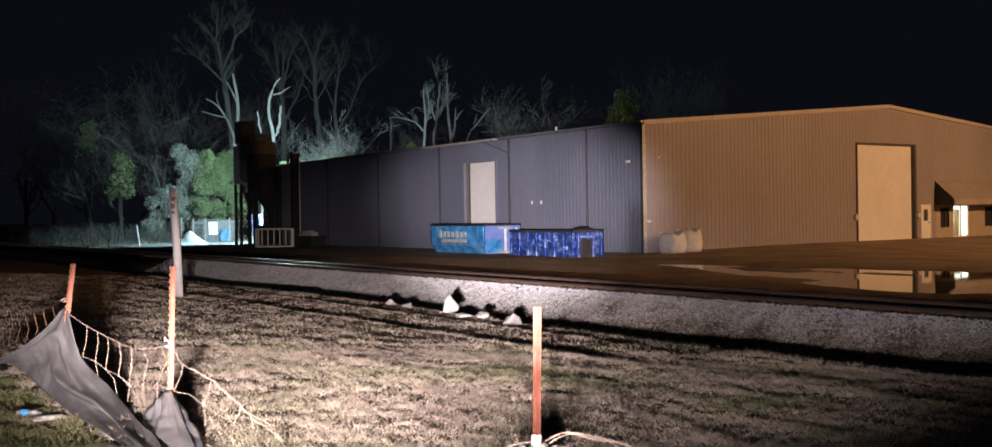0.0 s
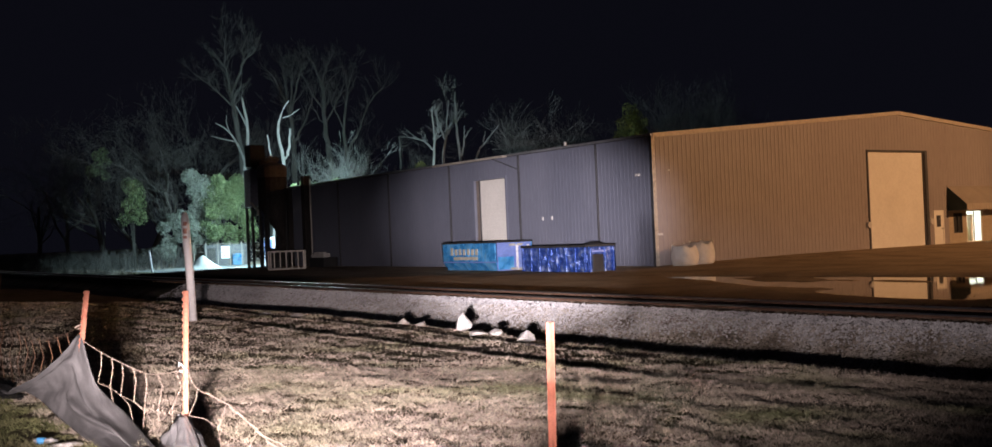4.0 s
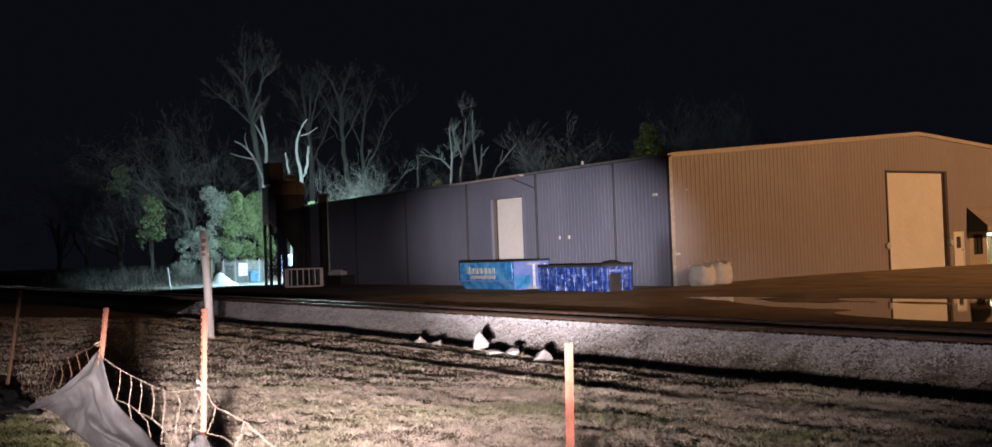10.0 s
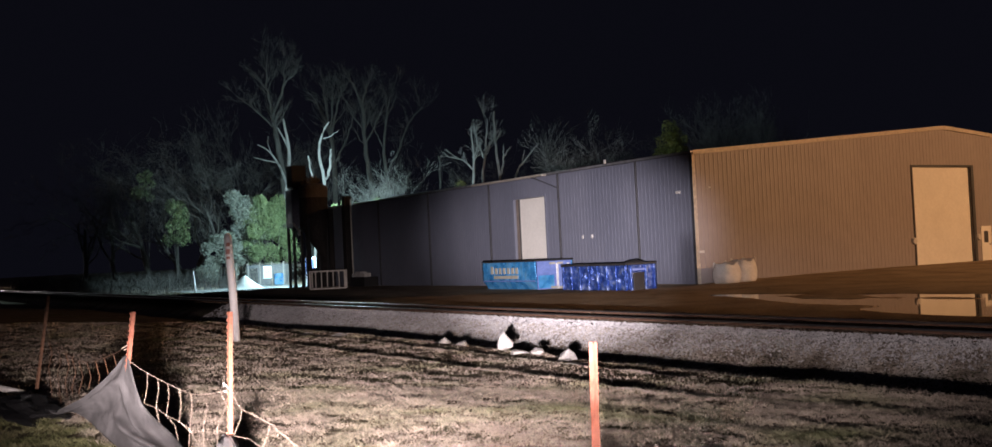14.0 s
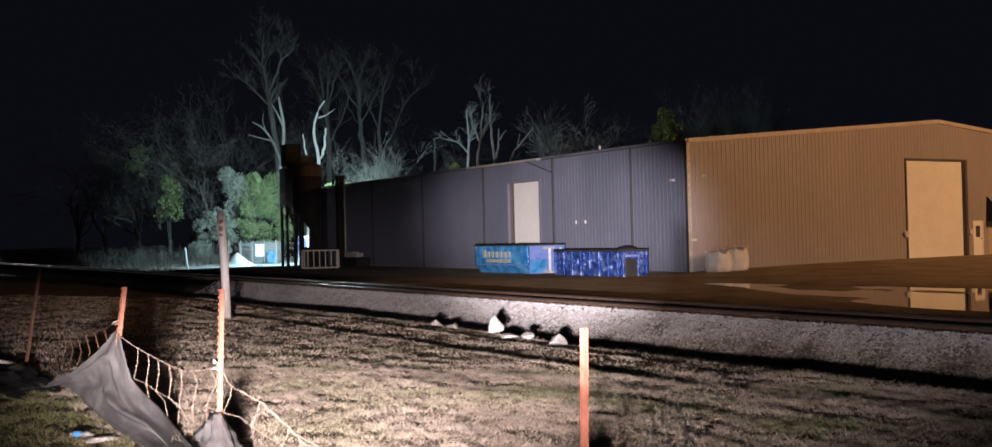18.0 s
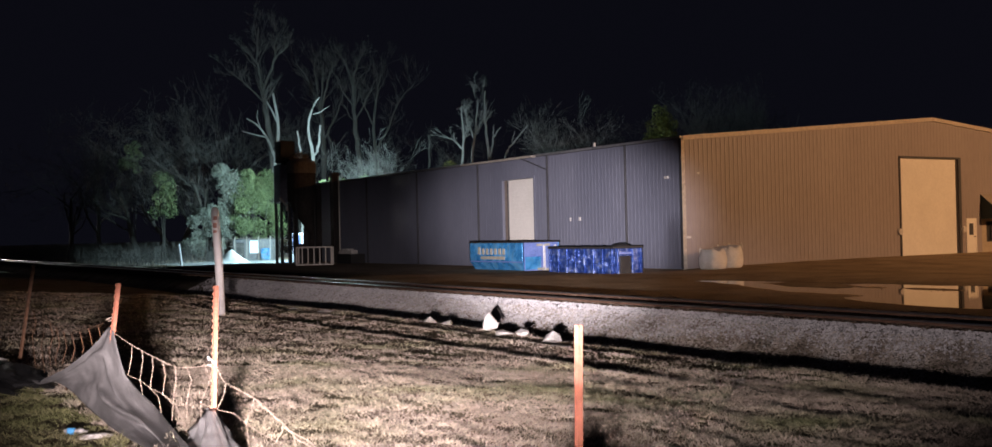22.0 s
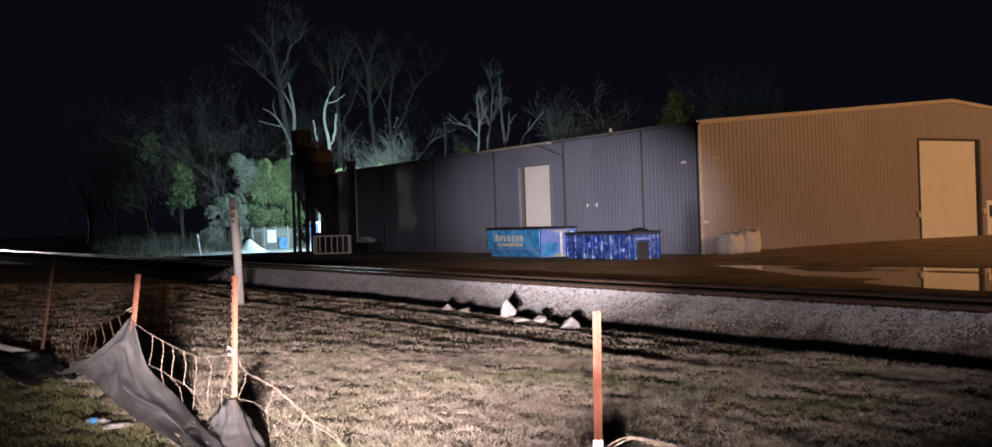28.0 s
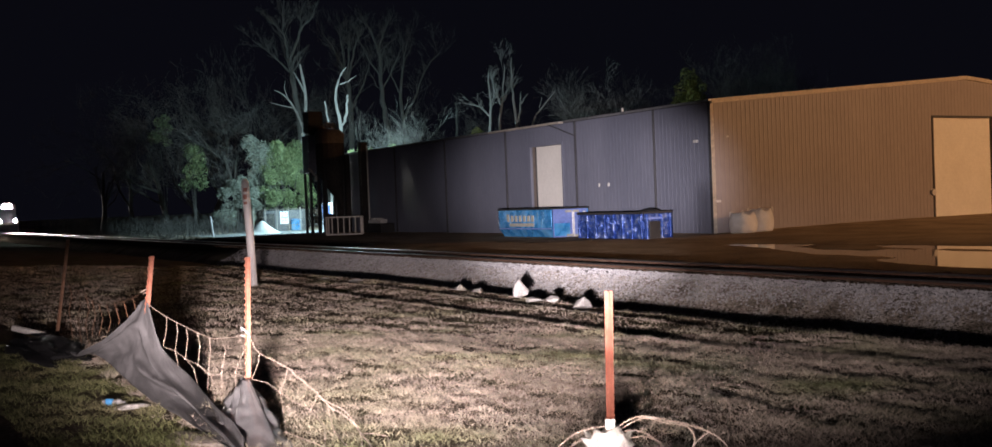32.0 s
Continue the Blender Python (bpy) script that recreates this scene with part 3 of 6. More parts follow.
# office front under the awning
M["office"] = material("office", [(0.40, 0.33, 0.24), (0.48, 0.40, 0.30)], 0.8, scale=2, fine=30, bump=0.3, depth=0.005)
M["lit_room"] = glow("lit_room", (0.92, 1.0, 0.86), 2.2)
M["awning"] = material("awning", [(0.36, 0.31, 0.26), (0.44, 0.38, 0.32)], 0.7, scale=1, fine=25, bump=0.15, depth=0.004)
M["awning_side"] = material("awning_side", [(0.03, 0.05, 0.055), (0.05, 0.075, 0.08)], 0.8, scale=1, fine=25, bump=0.1)
M["glass"] = bpy.data.materials.new("glass")
M["glass"].use_nodes = True
_g = M["glass"].node_tree.nodes["Principled BSDF"]
_g.inputs["Base Color"].default_value, _g.inputs["Roughness"].default_value, _g.inputs["IOR"].default_value = (1, 1, 1, 1), 0.02, 1.45
_g.inputs["Transmission Weight"].default_value = 1.0
DX0, DX1 = 26.42, 28.14
WINS = ((25.05, 25.98), (30.0, 31.6), (33.2, 34.8))
segs, x = [], OF[0]
for a, b in sorted(WINS + ((DX0, DX1),)):
    segs.append((x, a))
    x = b
segs.append((x, OF[1]))
for a, b in segs:
    on_gable("office_wall", a, b, -0.10, -0.01, -0.4, OF[3], M["office"], label="tan office front")
for a, b in WINS:
    on_gable("office_wall", a, b, -0.10, -0.01, -0.4, 0.46, M["office"])
    on_gable("office_wall", a, b, -0.10, -0.01, 1.72, OF[3], M["office"])
    w = on_gable("office_window", a, b, -0.09, -0.07, 0.46, 1.72, M["black_steel"], label="dark office window")
    for xa, xb, za, zb in ((a, a + 0.06, 0.46, 1.72), (b - 0.06, b, 0.46, 1.72), (a + 0.06, b - 0.06, 0.46, 0.52), (a + 0.06, b - 0.06, 1.66, 1.72), ((a + b) / 2 - 0.025, (a + b) / 2 + 0.025, 0.52, 1.66)):
        on_gable("window_frame", xa, xb, -0.07, 0.01, za, zb, M["dark_trim"], w)
on_gable("office_wall", DX0, DX1, -0.10, -0.01, 1.86, OF[3], M["office"])
# the lit entrance: a shallow bright lobby behind glass
lob = on_gable("lobby", DX0 - 0.3, DX1 + 1.7, -1.0, -0.95, -0.2, 2.4, M["lit_room"], label="brightly lit office lobby")
for xa in (DX0, (DX0 + DX1) / 2 - 0.03, DX1 - 0.06):
    on_gable("entrance_frame", xa, xa + 0.06, -0.08, 0.0, -0.2, 1.86, M["door_white"])
on_gable("entrance_frame", DX0, DX1, -0.08, -0.001, 1.80, 1.86, M["door_white"])
on_gable("entrance_frame", DX0 + 0.06, DX1 - 0.06, -0.08, -0.001, -0.2, -0.08, M["door_white"])
for i, xa in enumerate((DX0 + 0.06, (DX0 + DX1) / 2 + 0.03)):
    g = on_gable("entrance_pane", xa, xa + 0.74, -0.05, -0.04, -0.08, 1.80, M["glass"])
    g.visible_shadow = False
on_gable("lobby_counter", DX0 + 0.05, DX0 + 0.75, -0.7, -0.4, -0.2, 0.75, M["leaf_green"], label="green lobby counter")
on_gable("lobby_notice", DX0 + 0.30, DX0 + 0.62, -0.45, -0.42, 0.75, 1.25, M["plastic_white"], label="white notice board")
on_gable("lobby_shelf", DX0 + 1.02, DX0 + 1.22, -0.6, -0.35, -0.2, 1.60, M["office"], label="tan lobby shelf")
on_gable("porch_slab", OF[0] - 0.2, OF[1], 0.02, 1.3, -0.35, -0.18, M["sand"], label="pale concrete porch step")
A0, A1 = 24.48, 36.5
bm = bmesh.new()
pts = [(A0, -0.02, 3.40), (A1, -0.02, 3.40), (A1, -1.30, 2.28), (A0, -1.30, 2.28)]
for d, flip in ((0.0, False), (-0.05, True)):
    f = [bm.verts.new((x, y, z + d)) for x, y, z in pts]
    bm.faces.new(f[::-1] if flip else f)
ob = part("awning_top", bm, M["awning"], warehouse, "sloping brown awning over the office")
ob.matrix_world = pose(WX, WY, 0)
ob = part("awning_valance", boxed(A0, A1, -1.33, -1.30, 1.88, 2.28), M["awning"], warehouse, "ribbed awning valance")
ob.matrix_world = pose(WX, WY, 0)
for k in range(46):
    xx = A0 + 0.1 + k * 0.26
    o2 = part("valance_rib", boxed(xx, xx + 0.05, -1.345, -1.331, 1.90, 2.27), M["trim"], ob)
for xx in (A0, A1):
    bm = bmesh.new()
    bm.faces.new([bm.verts.new(v) for v in ((xx, -0.02, 3.39), (xx, -1.29, 2.27), (xx, -1.29, 1.88), (xx, -0.02, 1.88))])
    s2 = part("awning_side", bm, M["awning_side"], warehouse, "dark canvas awning end")
    s2.modifiers.new("thick", "SOLIDIFY").thickness = 0.02
    s2.matrix_world = pose(WX, WY, 0)

# ---- railway ----
RAIL_Z = -0.15
track = thing("railway_track", (0, 0, 0), "single railway track on grey stone ballast", "railway track")
RAIL = [(-0.075, -0.17), (0.075, -0.17), (0.075, -0.155), (0.012, -0.13), (0.012, -0.045), (0.034, -0.03), (0.034, -0.024), (-0.034, -0.024), (-0.034, -0.03), (-0.012, -0.045), (-0.012, -0.13), (-0.075, -0.155)]
def capless(me):
    """Take the end caps off a drawn-out bar, so that its shading stays true along it."""
    bm = bmesh.new()
    bm.from_mesh(me)
    bmesh.ops.delete(bm, geom=[f for f in bm.faces if len(f.verts) > 4], context="FACES")
    bm.to_mesh(me)
    bm.free()


HEAD_ARC = [(0.038 * math.cos(math.radians(a)), 0.032 * math.sin(math.radians(a)) - 0.024) for a in range(0, 181, 12)]
for rx in (17.70, 19.135):   # bolted lengths of rail, end to end
    y = -36.0
    while y < 420.0:
        step = 12.0 if y < 252 else 84.0
        rail = part("rail", prism(RAIL, y + 0.003, y + step - 0.003), M["rail"], track)
        rail.location = (rx, 0, RAIL_Z)
        head = part("rail_head", prism(HEAD_ARC, y + 0.003, y + step - 0.003), M["rail_top"], rail, "worn shiny running surface")
        capless(head.data)
        head.data.polygons.foreach_set("use_smooth", [True] * len(head.data.polygons))
        y += step
rng = np.random.default_rng(4)
tie_me = mesh_of("tie", *(lambda bm: ([v.co.copy() for v in bm.verts], [[v.index for v in f.verts] for f in bm.faces]))(
    (lambda b: (b.verts.index_update(), b)[1])(boxed(-1.3, 1.3, -0.115, 0.115, -0.18, 0.0, bevel=0.015))), M["tie"])
for k in range(200):
    y = -16 + k * 0.56
    ob = new("tie", tie_me)
    ob.parent = track
    ob.location = (18.42 + rng.normal(0, 0.03), y + rng.normal(0, 0.02), RAIL_Z - 0.165 + rng.normal(0, 0.006))
    ob.rotation_euler = (0, 0, rng.normal(0, 0.012))


def stones(name, n, xs, ys, size, mat, sink=0.3):
    """Loose angular stones lying on the ground, joined into one mesh."""
    x = rng.uniform(*xs, n)
    y = ys[0] + (ys[1] - ys[0]) * rng.uniform(0, 1, n) ** 1.7
    if name == "old_stones":
        keep = rng.uniform(26, 46, n) > y
        x, y = x[keep], y[keep]
        n = len(x)
    if name == "ballast_stones":   # fresh stone thins out along the track
        keep = (rng.uniform(42, 56, n) > y) & (rng.normal(16.45, 0.16, n) - 0.06 * np.clip(y - 11, 0, 14) + 0.12 * np.sin(y * 0.9) < x)
        x, y = x[keep], y[keep]
        n = len(x)
    z = np.array([height(a, b) for a, b in zip(x, y)])
    s = size * rng.uniform(0.55, 1.35, n) * (1 + np.maximum(0, y - 30) / 60)
    octa = np.array([(1, 0, 0), (-1, 0, 0), (0, 1, 0), (0, -1, 0), (0, 0, 1), (0, 0, -1)], float)
    tri = np.array([(0, 2, 4), (2, 1, 4), (1, 3, 4), (3, 0, 4), (2, 0, 5), (1, 2, 5), (3, 1, 5), (0, 3, 5)])
    v = octa[None] * rng.uniform(0.55, 1.1, (n, 6, 3)) + rng.normal(0, 0.22, (n, 6, 3))
    a = rng.uniform(0, 6.28, n)
    c, t = np.cos(a)[:, None], np.sin(a)[:, None]
    v = np.stack([v[..., 0] * c - v[..., 1] * t, v[..., 0] * t + v[..., 1] * c, v[..., 2] * 0.8], -1) * s[:, None, None] * 0.5
    v += np.stack([x, y, z + s * sink], -1)[:, None]
    f = tri[None] + 6 * np.arange(n)[:, None, None]
    me = bpy.data.meshes.new(name)
    me.from_pydata(v.reshape(-1, 3).tolist(), [], f.reshape(-1, 3).tolist())
    me.materials.append(mat)
    return new(name, me)


tagged(stones("old_stones", 64000, (15.1, 16.75), (-1, 46), 0.066, M["old_stone"], 0.05), "soiled brown and grey stones low on the railway bank", "ballast", kind="stuff")
tagged(stones("ballast_stones", 76000, (15.2, 17.05), (-1, 54), 0.070, M["ballast"], 0.10), "loose grey crushed stone on the railway bank", "ballast", kind="stuff")
tagged(stones("track_stones", 20000, (17.0, 21.6), (-1, 60), 0.055, M["track_stone"], 0.1), "rusty brown crushed stone between the rails", "ballast", kind="stuff")
tagged(stones("yard_stones", 2500, (22.0, 36.0), (8, 75), 0.04, M["yard"], 0.05), "scattered gravel on the wet yard", "gravel", kind="stuff")


def grass(name, n, near, far, size, mat, power, seed, ragged=1.0, freq=(0.8, 0.5), cut=0.25, arc=(3.0, 64.0), label="short mown dormant grass, straw brown with green patches"):
    """Short mown grass blades between two distances from the bank's viewing end, joined into one mesh."""
    r = np.random.default_rng(seed)
    d = near + (far - near) * r.uniform(0, 1, n) ** power
    az = np.radians(r.uniform(*arc, n))
    x, y = d * np.sin(az), d * np.cos(az)
    keep = (x > 1.0) & (x < 13.4)
    x, y, d = x[keep], y[keep], d[keep]
    patch = np.array([noise.noise(Vector((a * freq[0], b * freq[1], 2.2))) for a, b in zip(x, y)])
    keep = r.uniform(-0.6, 0.5, len(x)) < patch + cut
    x, y, d, patch = x[keep], y[keep], d[keep], patch[keep]
    z = np.array([height(a, b) for a, b in zip(x, y)])
    side = x < 2.12 + 0.25 * patch - 0.03 * np.maximum(0, y - 11)   # greener behind the fence
    side = side if mat == M["green_grass"] else ~side
    x, y, z, d, patch = x[side], y[side], z[side], d[side], patch[side]
    m = len(x)
    h = size * r.uniform(0.5, 1.4, m) * (0.8 + 0.6 * patch) * ragged
    w = (0.0013 + 0.00020 * d) * (1.5 if freq[0] > 2 else 1.0)
    a = r.uniform(0, 6.28, m)
    lean = r.normal(0, 1.15, (m, 2)) * h[:, None]
    v = np.zeros((m, 3, 3))
    v[:, 0] = np.stack([x - w * np.cos(a), y - w * np.sin(a), z - 0.005], -1)
    v[:, 1] = np.stack([x + w * np.cos(a), y + w * np.sin(a), z - 0.005], -1)
    v[:, 2] = np.stack([x + lean[:, 0], y + lean[:, 1], z + h], -1)
    me = bpy.data.meshes.new(name)
    me.from_pydata(v.reshape(-1, 3).tolist(), [], np.arange(3 * m).reshape(-1, 3).tolist())
    me.materials.append(mat)
    return tagged(new(name, me), label, "grass", kind="stuff")


grass("grass", 330000, 5.6, 16, 0.046, M["dry_grass"], 0.8, 14, 1.0, (6.5, 4.5), -0.38)
grass("grass", 370000, 6.3, 15, 0.030, M["dry_grass"], 0.75, 11, 1.0, (2.6, 2.1), 0.1)
grass("grass", 280000, 14, 44, 0.050, M["dry_grass"], 1.0, 12, 1.0, (2.2, 1.6), 0.0)

grass("grass", 100000, 5.6, 16, 0.045, M["green_grass"], 0.8, 17, 1.0, (4.0, 3.2), 0.1, (3.0, 24.0), "rough green grass behind the fallen fence")

# ---- yard things ----
def dumpster_wall(parent, pts, mat, label="", thick=0.06):
    bm = bmesh.new()
    bm.faces.new([bm.verts.new(p) for p in pts])
    ob = part("side_panel", bm, mat, parent, label)
    mod = ob.modifiers.new("thick", "SOLIDIFY")
    mod.thickness, mod.offset = thick, 0
    return ob


def dented(parent, length, z0, z1, amp, freq, mat, label="dented steel side panel", crumple=0.0):
    """A long side panel in the plane x = 0 with broad dents and bulges, and sharper crumples on top."""
    bm = bmesh.new()
    nu, nk = (90, 14) if crumple else (44, 10)

    def dent(i, k):
        u, v = length * i / nu, k / nk
        d = amp * noise.noise(Vector((u * freq, 3.3 * v, 8.1))) * math.sin(math.pi * v) ** 0.5
        return d + crumple * abs(noise.noise(Vector((u * 3.7, 4.6 * v, 2.6)))) * math.sin(math.pi * v) ** 0.4

    g = [[bm.verts.new((dent(i, k), length * i / nu, z0 + (z1 - z0) * k / nk)) for k in range(nk + 1)] for i in range(nu + 1)]
    for i in range(nu):
        for k in range(nk):
            bm.faces.new((g[i][k], g[i + 1][k], g[i + 1][k + 1], g[i][k + 1]))
    ob = part("side_panel", bm, mat, parent, label)
    ob.data.polygons.foreach_set("use_smooth", [not crumple] * len(ob.data.polygons))
    ob.modifiers.new("thick", "SOLIDIFY").thickness = 0.04
    return ob


M["gold_paint"] = material("gold_paint", [(0.36, 0.34, 0.27), (0.46, 0.44, 0.36)], 0.6, scale=4, fine=20, bump=0.05)
M["white_paint"] = material("white_paint", [(0.55, 0.55, 0.60), (0.72, 0.72, 0.75)], 0.5, scale=4, fine=20, bump=0.05)
M["pale_blue"] = material("pale_blue", [(0.12, 0.18, 0.45), (0.20, 0.27, 0.58)], 0.38, scale=2, fine=20, bump=0.12, depth=0.005)

# open-top container with smooth sides, sloping in towards the base
d1 = thing("dumpster", (32.4, 48.3, -0.46), "bright blue open-top steel dumpster with gold lettering blocks", "dumpster", "dumpsters by the wall")
L, Wd, H = 5.6, 2.4, 1.66
dented(d1, L, 0.55, H - 0.06, 0.035, 1.1, M["blue_steel"])
dumpster_wall(d1, [(0.34, 0.1, 0.0), (0.34, L - 0.25, 0.0), (0, L, 0.53), (0, 0, 0.53)], M["blue_steel"], "sloping lower side panel")
dumpster_wall(d1, [(Wd, 0, 0.0), (Wd, L, 0.0), (Wd, L, H - 0.06), (Wd, 0, H - 0.06)], M["blue_steel"])
e = dumpster_wall(d1, [(0.06, 0, 0.0), (Wd - 0.06, 0, 0.0), (Wd - 0.06, 0, H - 0.06), (0.06, 0, H - 0.06)], M["pale_blue"], "pale blue end gate")
dumpster_wall(d1, [(0.34, L, 0.0), (Wd - 0.06, L, 0.0), (Wd - 0.06, L, H - 0.06), (0.0, L, H - 0.06)], M["blue_steel"])
part("floor_panel", boxed(0.36, Wd, 0.05, L - 0.1, 0.02, 0.08), M["black_steel"], d1)
for x0, x1, y0, y1 in ((-0.06, 0.05, -0.06, L + 0.06), (Wd - 0.05, Wd + 0.06, -0.06, L + 0.06), (0.05, Wd - 0.05, -0.06, 0.05), (0.05, Wd - 0.05, L - 0.05, L + 0.06)):
    part("top_rail", boxed(x0, x1, y0, y1, H - 0.07, H + 0.02, bevel=0.015), M["black_steel"], d1)
part("gate_panel", boxed(0.10, 1.15, -0.06, -0.035, 0.12, 0.82, bevel=0.01), M["blue_steel"], e)
for x in (1.30, 2.05):
    part("gate_bar", boxed(x, x + 0.16, -0.07, -0.035, 0.05, 1.45, bevel=0.01), M["white_paint"], e)
# pale strip puts the highlight on the panel edge into colour
part("edge_highlight", boxed(-0.05, -0.01, 0.05, L - 0.05, 0.50, 0.57, bevel=0.012), M["pale_blue"], d1, "pale ridge painted as the highlight along the panel edge")
for i in range(7):   # a worn name: plain blocks in its place
    y = 4.62 - i * 0.44
    part("lettering_block", boxed(-0.075, -0.03, y - 0.24, y, 0.94, 1.36 - (0.08 if i else 0)), M["gold_paint"], d1)
part("lettering_bar", boxed(-0.075, -0.03, 1.75, 4.3, 0.66, 0.84), M["gold_paint"], d1)
for x0, x1, z0 in ((0.85, 1.25, 1.40), (1.36, 1.75, 1.40), (0.9, 1.35, 0.08), (1.45, 1.95, 0.05)):
    part("lettering_bar", boxed(x0, x1, -0.085, -0.072, z0, z0 + 0.12), M["gold_paint"], e)
for x in (0.5, Wd - 0.25):
    part("skid_rail", boxed(x, x + 0.12, 0.15, L - 0.3, -0.02, 0.02), M["black_steel"], d1)

# older container with ribs and a dented skin
d2 = thing("dumpster", (32.4, 40.4, -0.47), "dented dark blue ribbed steel dumpster with black top rail", "dumpster", "dumpsters by the wall")
L, Wd, H = 5.4, 1.75, 1.36
dented(d2, L, 0.06, H - 0.08, 0.12, 2.2, M["navy_steel"], "crumpled dark blue side panel", 0.16)
for i in range(8):
    y = 0.05 + i * (L - 0.22) / 7
    part("rib", boxed(-0.10, -0.015, y, y + 0.13, 0.02, H - 0.08, bevel=0.02), M["navy_steel"], d2)
part("end_panel", boxed(0.08, Wd - 0.04, 0.0, 0.05, 0.0, H - 0.08), M["navy_steel"], d2)
part("end_panel", boxed(0.04, Wd - 0.04, L - 0.05, L, 0.0, H - 0.08), M["navy_steel"], d2)
part("side_panel", boxed(Wd - 0.05, Wd, 0, L, 0.0, H - 0.08), M["navy_steel"], d2)
part("floor_panel", boxed(0.06, Wd - 0.06, 0.06, L - 0.06, 0.0, 0.06), M["black_steel"], d2)
for x0, x1, y0, y1 in ((-0.09, 0.06, -0.05, L + 0.05), (Wd - 0.05, Wd + 0.05, -0.05, L + 0.05), (0.06, Wd - 0.05, -0.05, 0.06), (0.06, Wd - 0.05, L - 0.06, L + 0.05)):
    part("top_rail", boxed(x0, x1, y0, y1, H - 0.08, H + 0.03, bevel=0.02), M["black_steel"], d2)
part("hook_plate", boxed(0.30, 0.98, -0.10, -0.002, 0.02, 0.92, bevel=0.03), M["black_steel"], d2, "black hook plate")
for x in (0.10, 1.02, 1.55):
    part("end_post", boxed(x, x + 0.13, -0.14, -0.002, -0.0, H - 0.10, bevel=0.02), M["navy_steel"], d2)
part("cross_bar", boxed(0.24, 1.02, -0.12, -0.002, 1.0, 1.12, bevel=0.02), M["pale_blue"], d2)
hump = bmesh.new()
bmesh.ops.create_icosphere(hump, subdivisions=2, radius=0.42)
for v in hump.verts:
    v.co = Vector((v.co.x * 1.2, v.co.y * 1.4, v.co.z * 0.45)) + Vector((0, 0, 0.03 * noise.noise(v.co * 4)))
hb = part("rubbish_heap", hump, M["black_bag"], d2, "black sheeting heaped in the top")
hb.location = (0.9, 0.6, H - 0.02)


def bulk_bag(x, y, w, h, seed, tip):
    t = thing("bulk_bag", (x, y, height(x, y) - 0.01), "full white woven bulk bag with lifting loops", "bulk bag", "bulk bags by the gable")
    bm = bmesh.new()
    bmesh.ops.create_cube(bm, size=1)
    bmesh.ops.subdivide_edges(bm, edges=bm.edges, cuts=7, use_grid_fill=True)
    for v in bm.verts:
        z = v.co.z + 0.5
        r = 0.86 + 0.22 * math.sin(math.pi * min(1, z * 1.05 + 0.05)) ** 0.8
        k = max(abs(v.co.x), abs(v.co.y)) / max(1e-6, math.hypot(v.co.x, v.co.y))
        k = 0.22 + 0.78 * k
        nx = 0.055 * noise.noise(Vector((v.co.x * 3 + seed, v.co.y * 3, v.co.z * 4)))
        v.co = Vector((v.co.x * w * r * k * 1.12 + nx, v.co.y * w * r * k * 1.05 + nx, z * h * (1 - 0.10 * (abs(v.co.x) < 0.2 and z > 0.9)) + tip * v.co.x * z + nx * (z > 0.1)))
    ob = part("bag_body", bm, M["white_bag"], t)
    ob.data.polygons.foreach_set("use_smooth", [True] * len(ob.data.polygons))
    for sx in (-1, 1):
        for sy in (-1, 1):
            px, py = sx * w * 0.42, sy * w * 0.40
            z0 = h + tip * sx * 0.42 - 0.06
            part("lifting_loop", rod([(px, py, z0 - 0.1), (px * 0.98, py, z0 + 0.10), (px * 0.86, py, z0 + 0.15), (px * 0.74, py, z0 + 0.02)], 0.022, 5), M["white_bag"], t)
    return t


bulk_bag(36.72, 38.15, 1.06, 0.98, 1.0, 0.06)
bulk_bag(37.92, 38.20, 1.02, 1.10, 5.0, 0.05)

# welded steel crate frame
rk = thing("steel_rack", (31.2, 74.6, -0.46), "empty galvanised steel crate frame with upright bars", "rack", turn=-30)
M["galv"] = material("galv", [(0.36, 0.33, 0.29), (0.52, 0.48, 0.43)], 0.5, 0.4, scale=4, fine=30, bump=0.1)
for x0, x1, y0, y1, z0, z1 in ((-1.35, 1.35, -0.05, 0.05, 1.36, 1.47), (-1.35, 1.35, -0.05, 0.05, 0.06, 0.16), (-1.35, 1.35, 1.05, 1.15, 1.36, 1.47), (-1.35, 1.35, 1.05, 1.15, 0.06, 0.16)):
    part("rail_bar", boxed(x0, x1, y0, y1, z0, z1, bevel=0.01), M["galv"], rk)
for k in range(7):
    x = -1.31 + k * 0.4367
    part("upright_bar", boxed(x - 0.04, x + 0.04, -0.04, 0.04, 0.16, 1.36), M["galv"], rk)
for x in (-1.3, 1.3):
    for y in (0.0, 1.1):
        part("leg", boxed(x - 0.055, x + 0.055, y - 0.055, y + 0.055, 0.0, 1.46), M["galv"], rk)
    part("side_bar", boxed(x - 0.04, x + 0.04, 0.055, 1.045, 1.37, 1.45), M["galv"], rk)
# dark skip with pale blocks on it
sk = thing("scrap_bin", (35.0, 76.2, -0.46), "low dark scrap bin holding pale foam blocks", "bin", turn=0)
part("bin_body", boxed(-0.6, 0.6, -1.2, 1.5, 0.0, 0.80, bevel=0.03), M["black_steel"], sk)
for y0, y1, z1 in ((-1.0, -0.25, 1.12), (-0.3, 0.85, 1.22), (0.8, 1.35, 1.05)):
    part("foam_block", boxed(-0.5, 0.1, y0, y1, 0.802, z1, bevel=0.06), M["plastic_white"], sk)

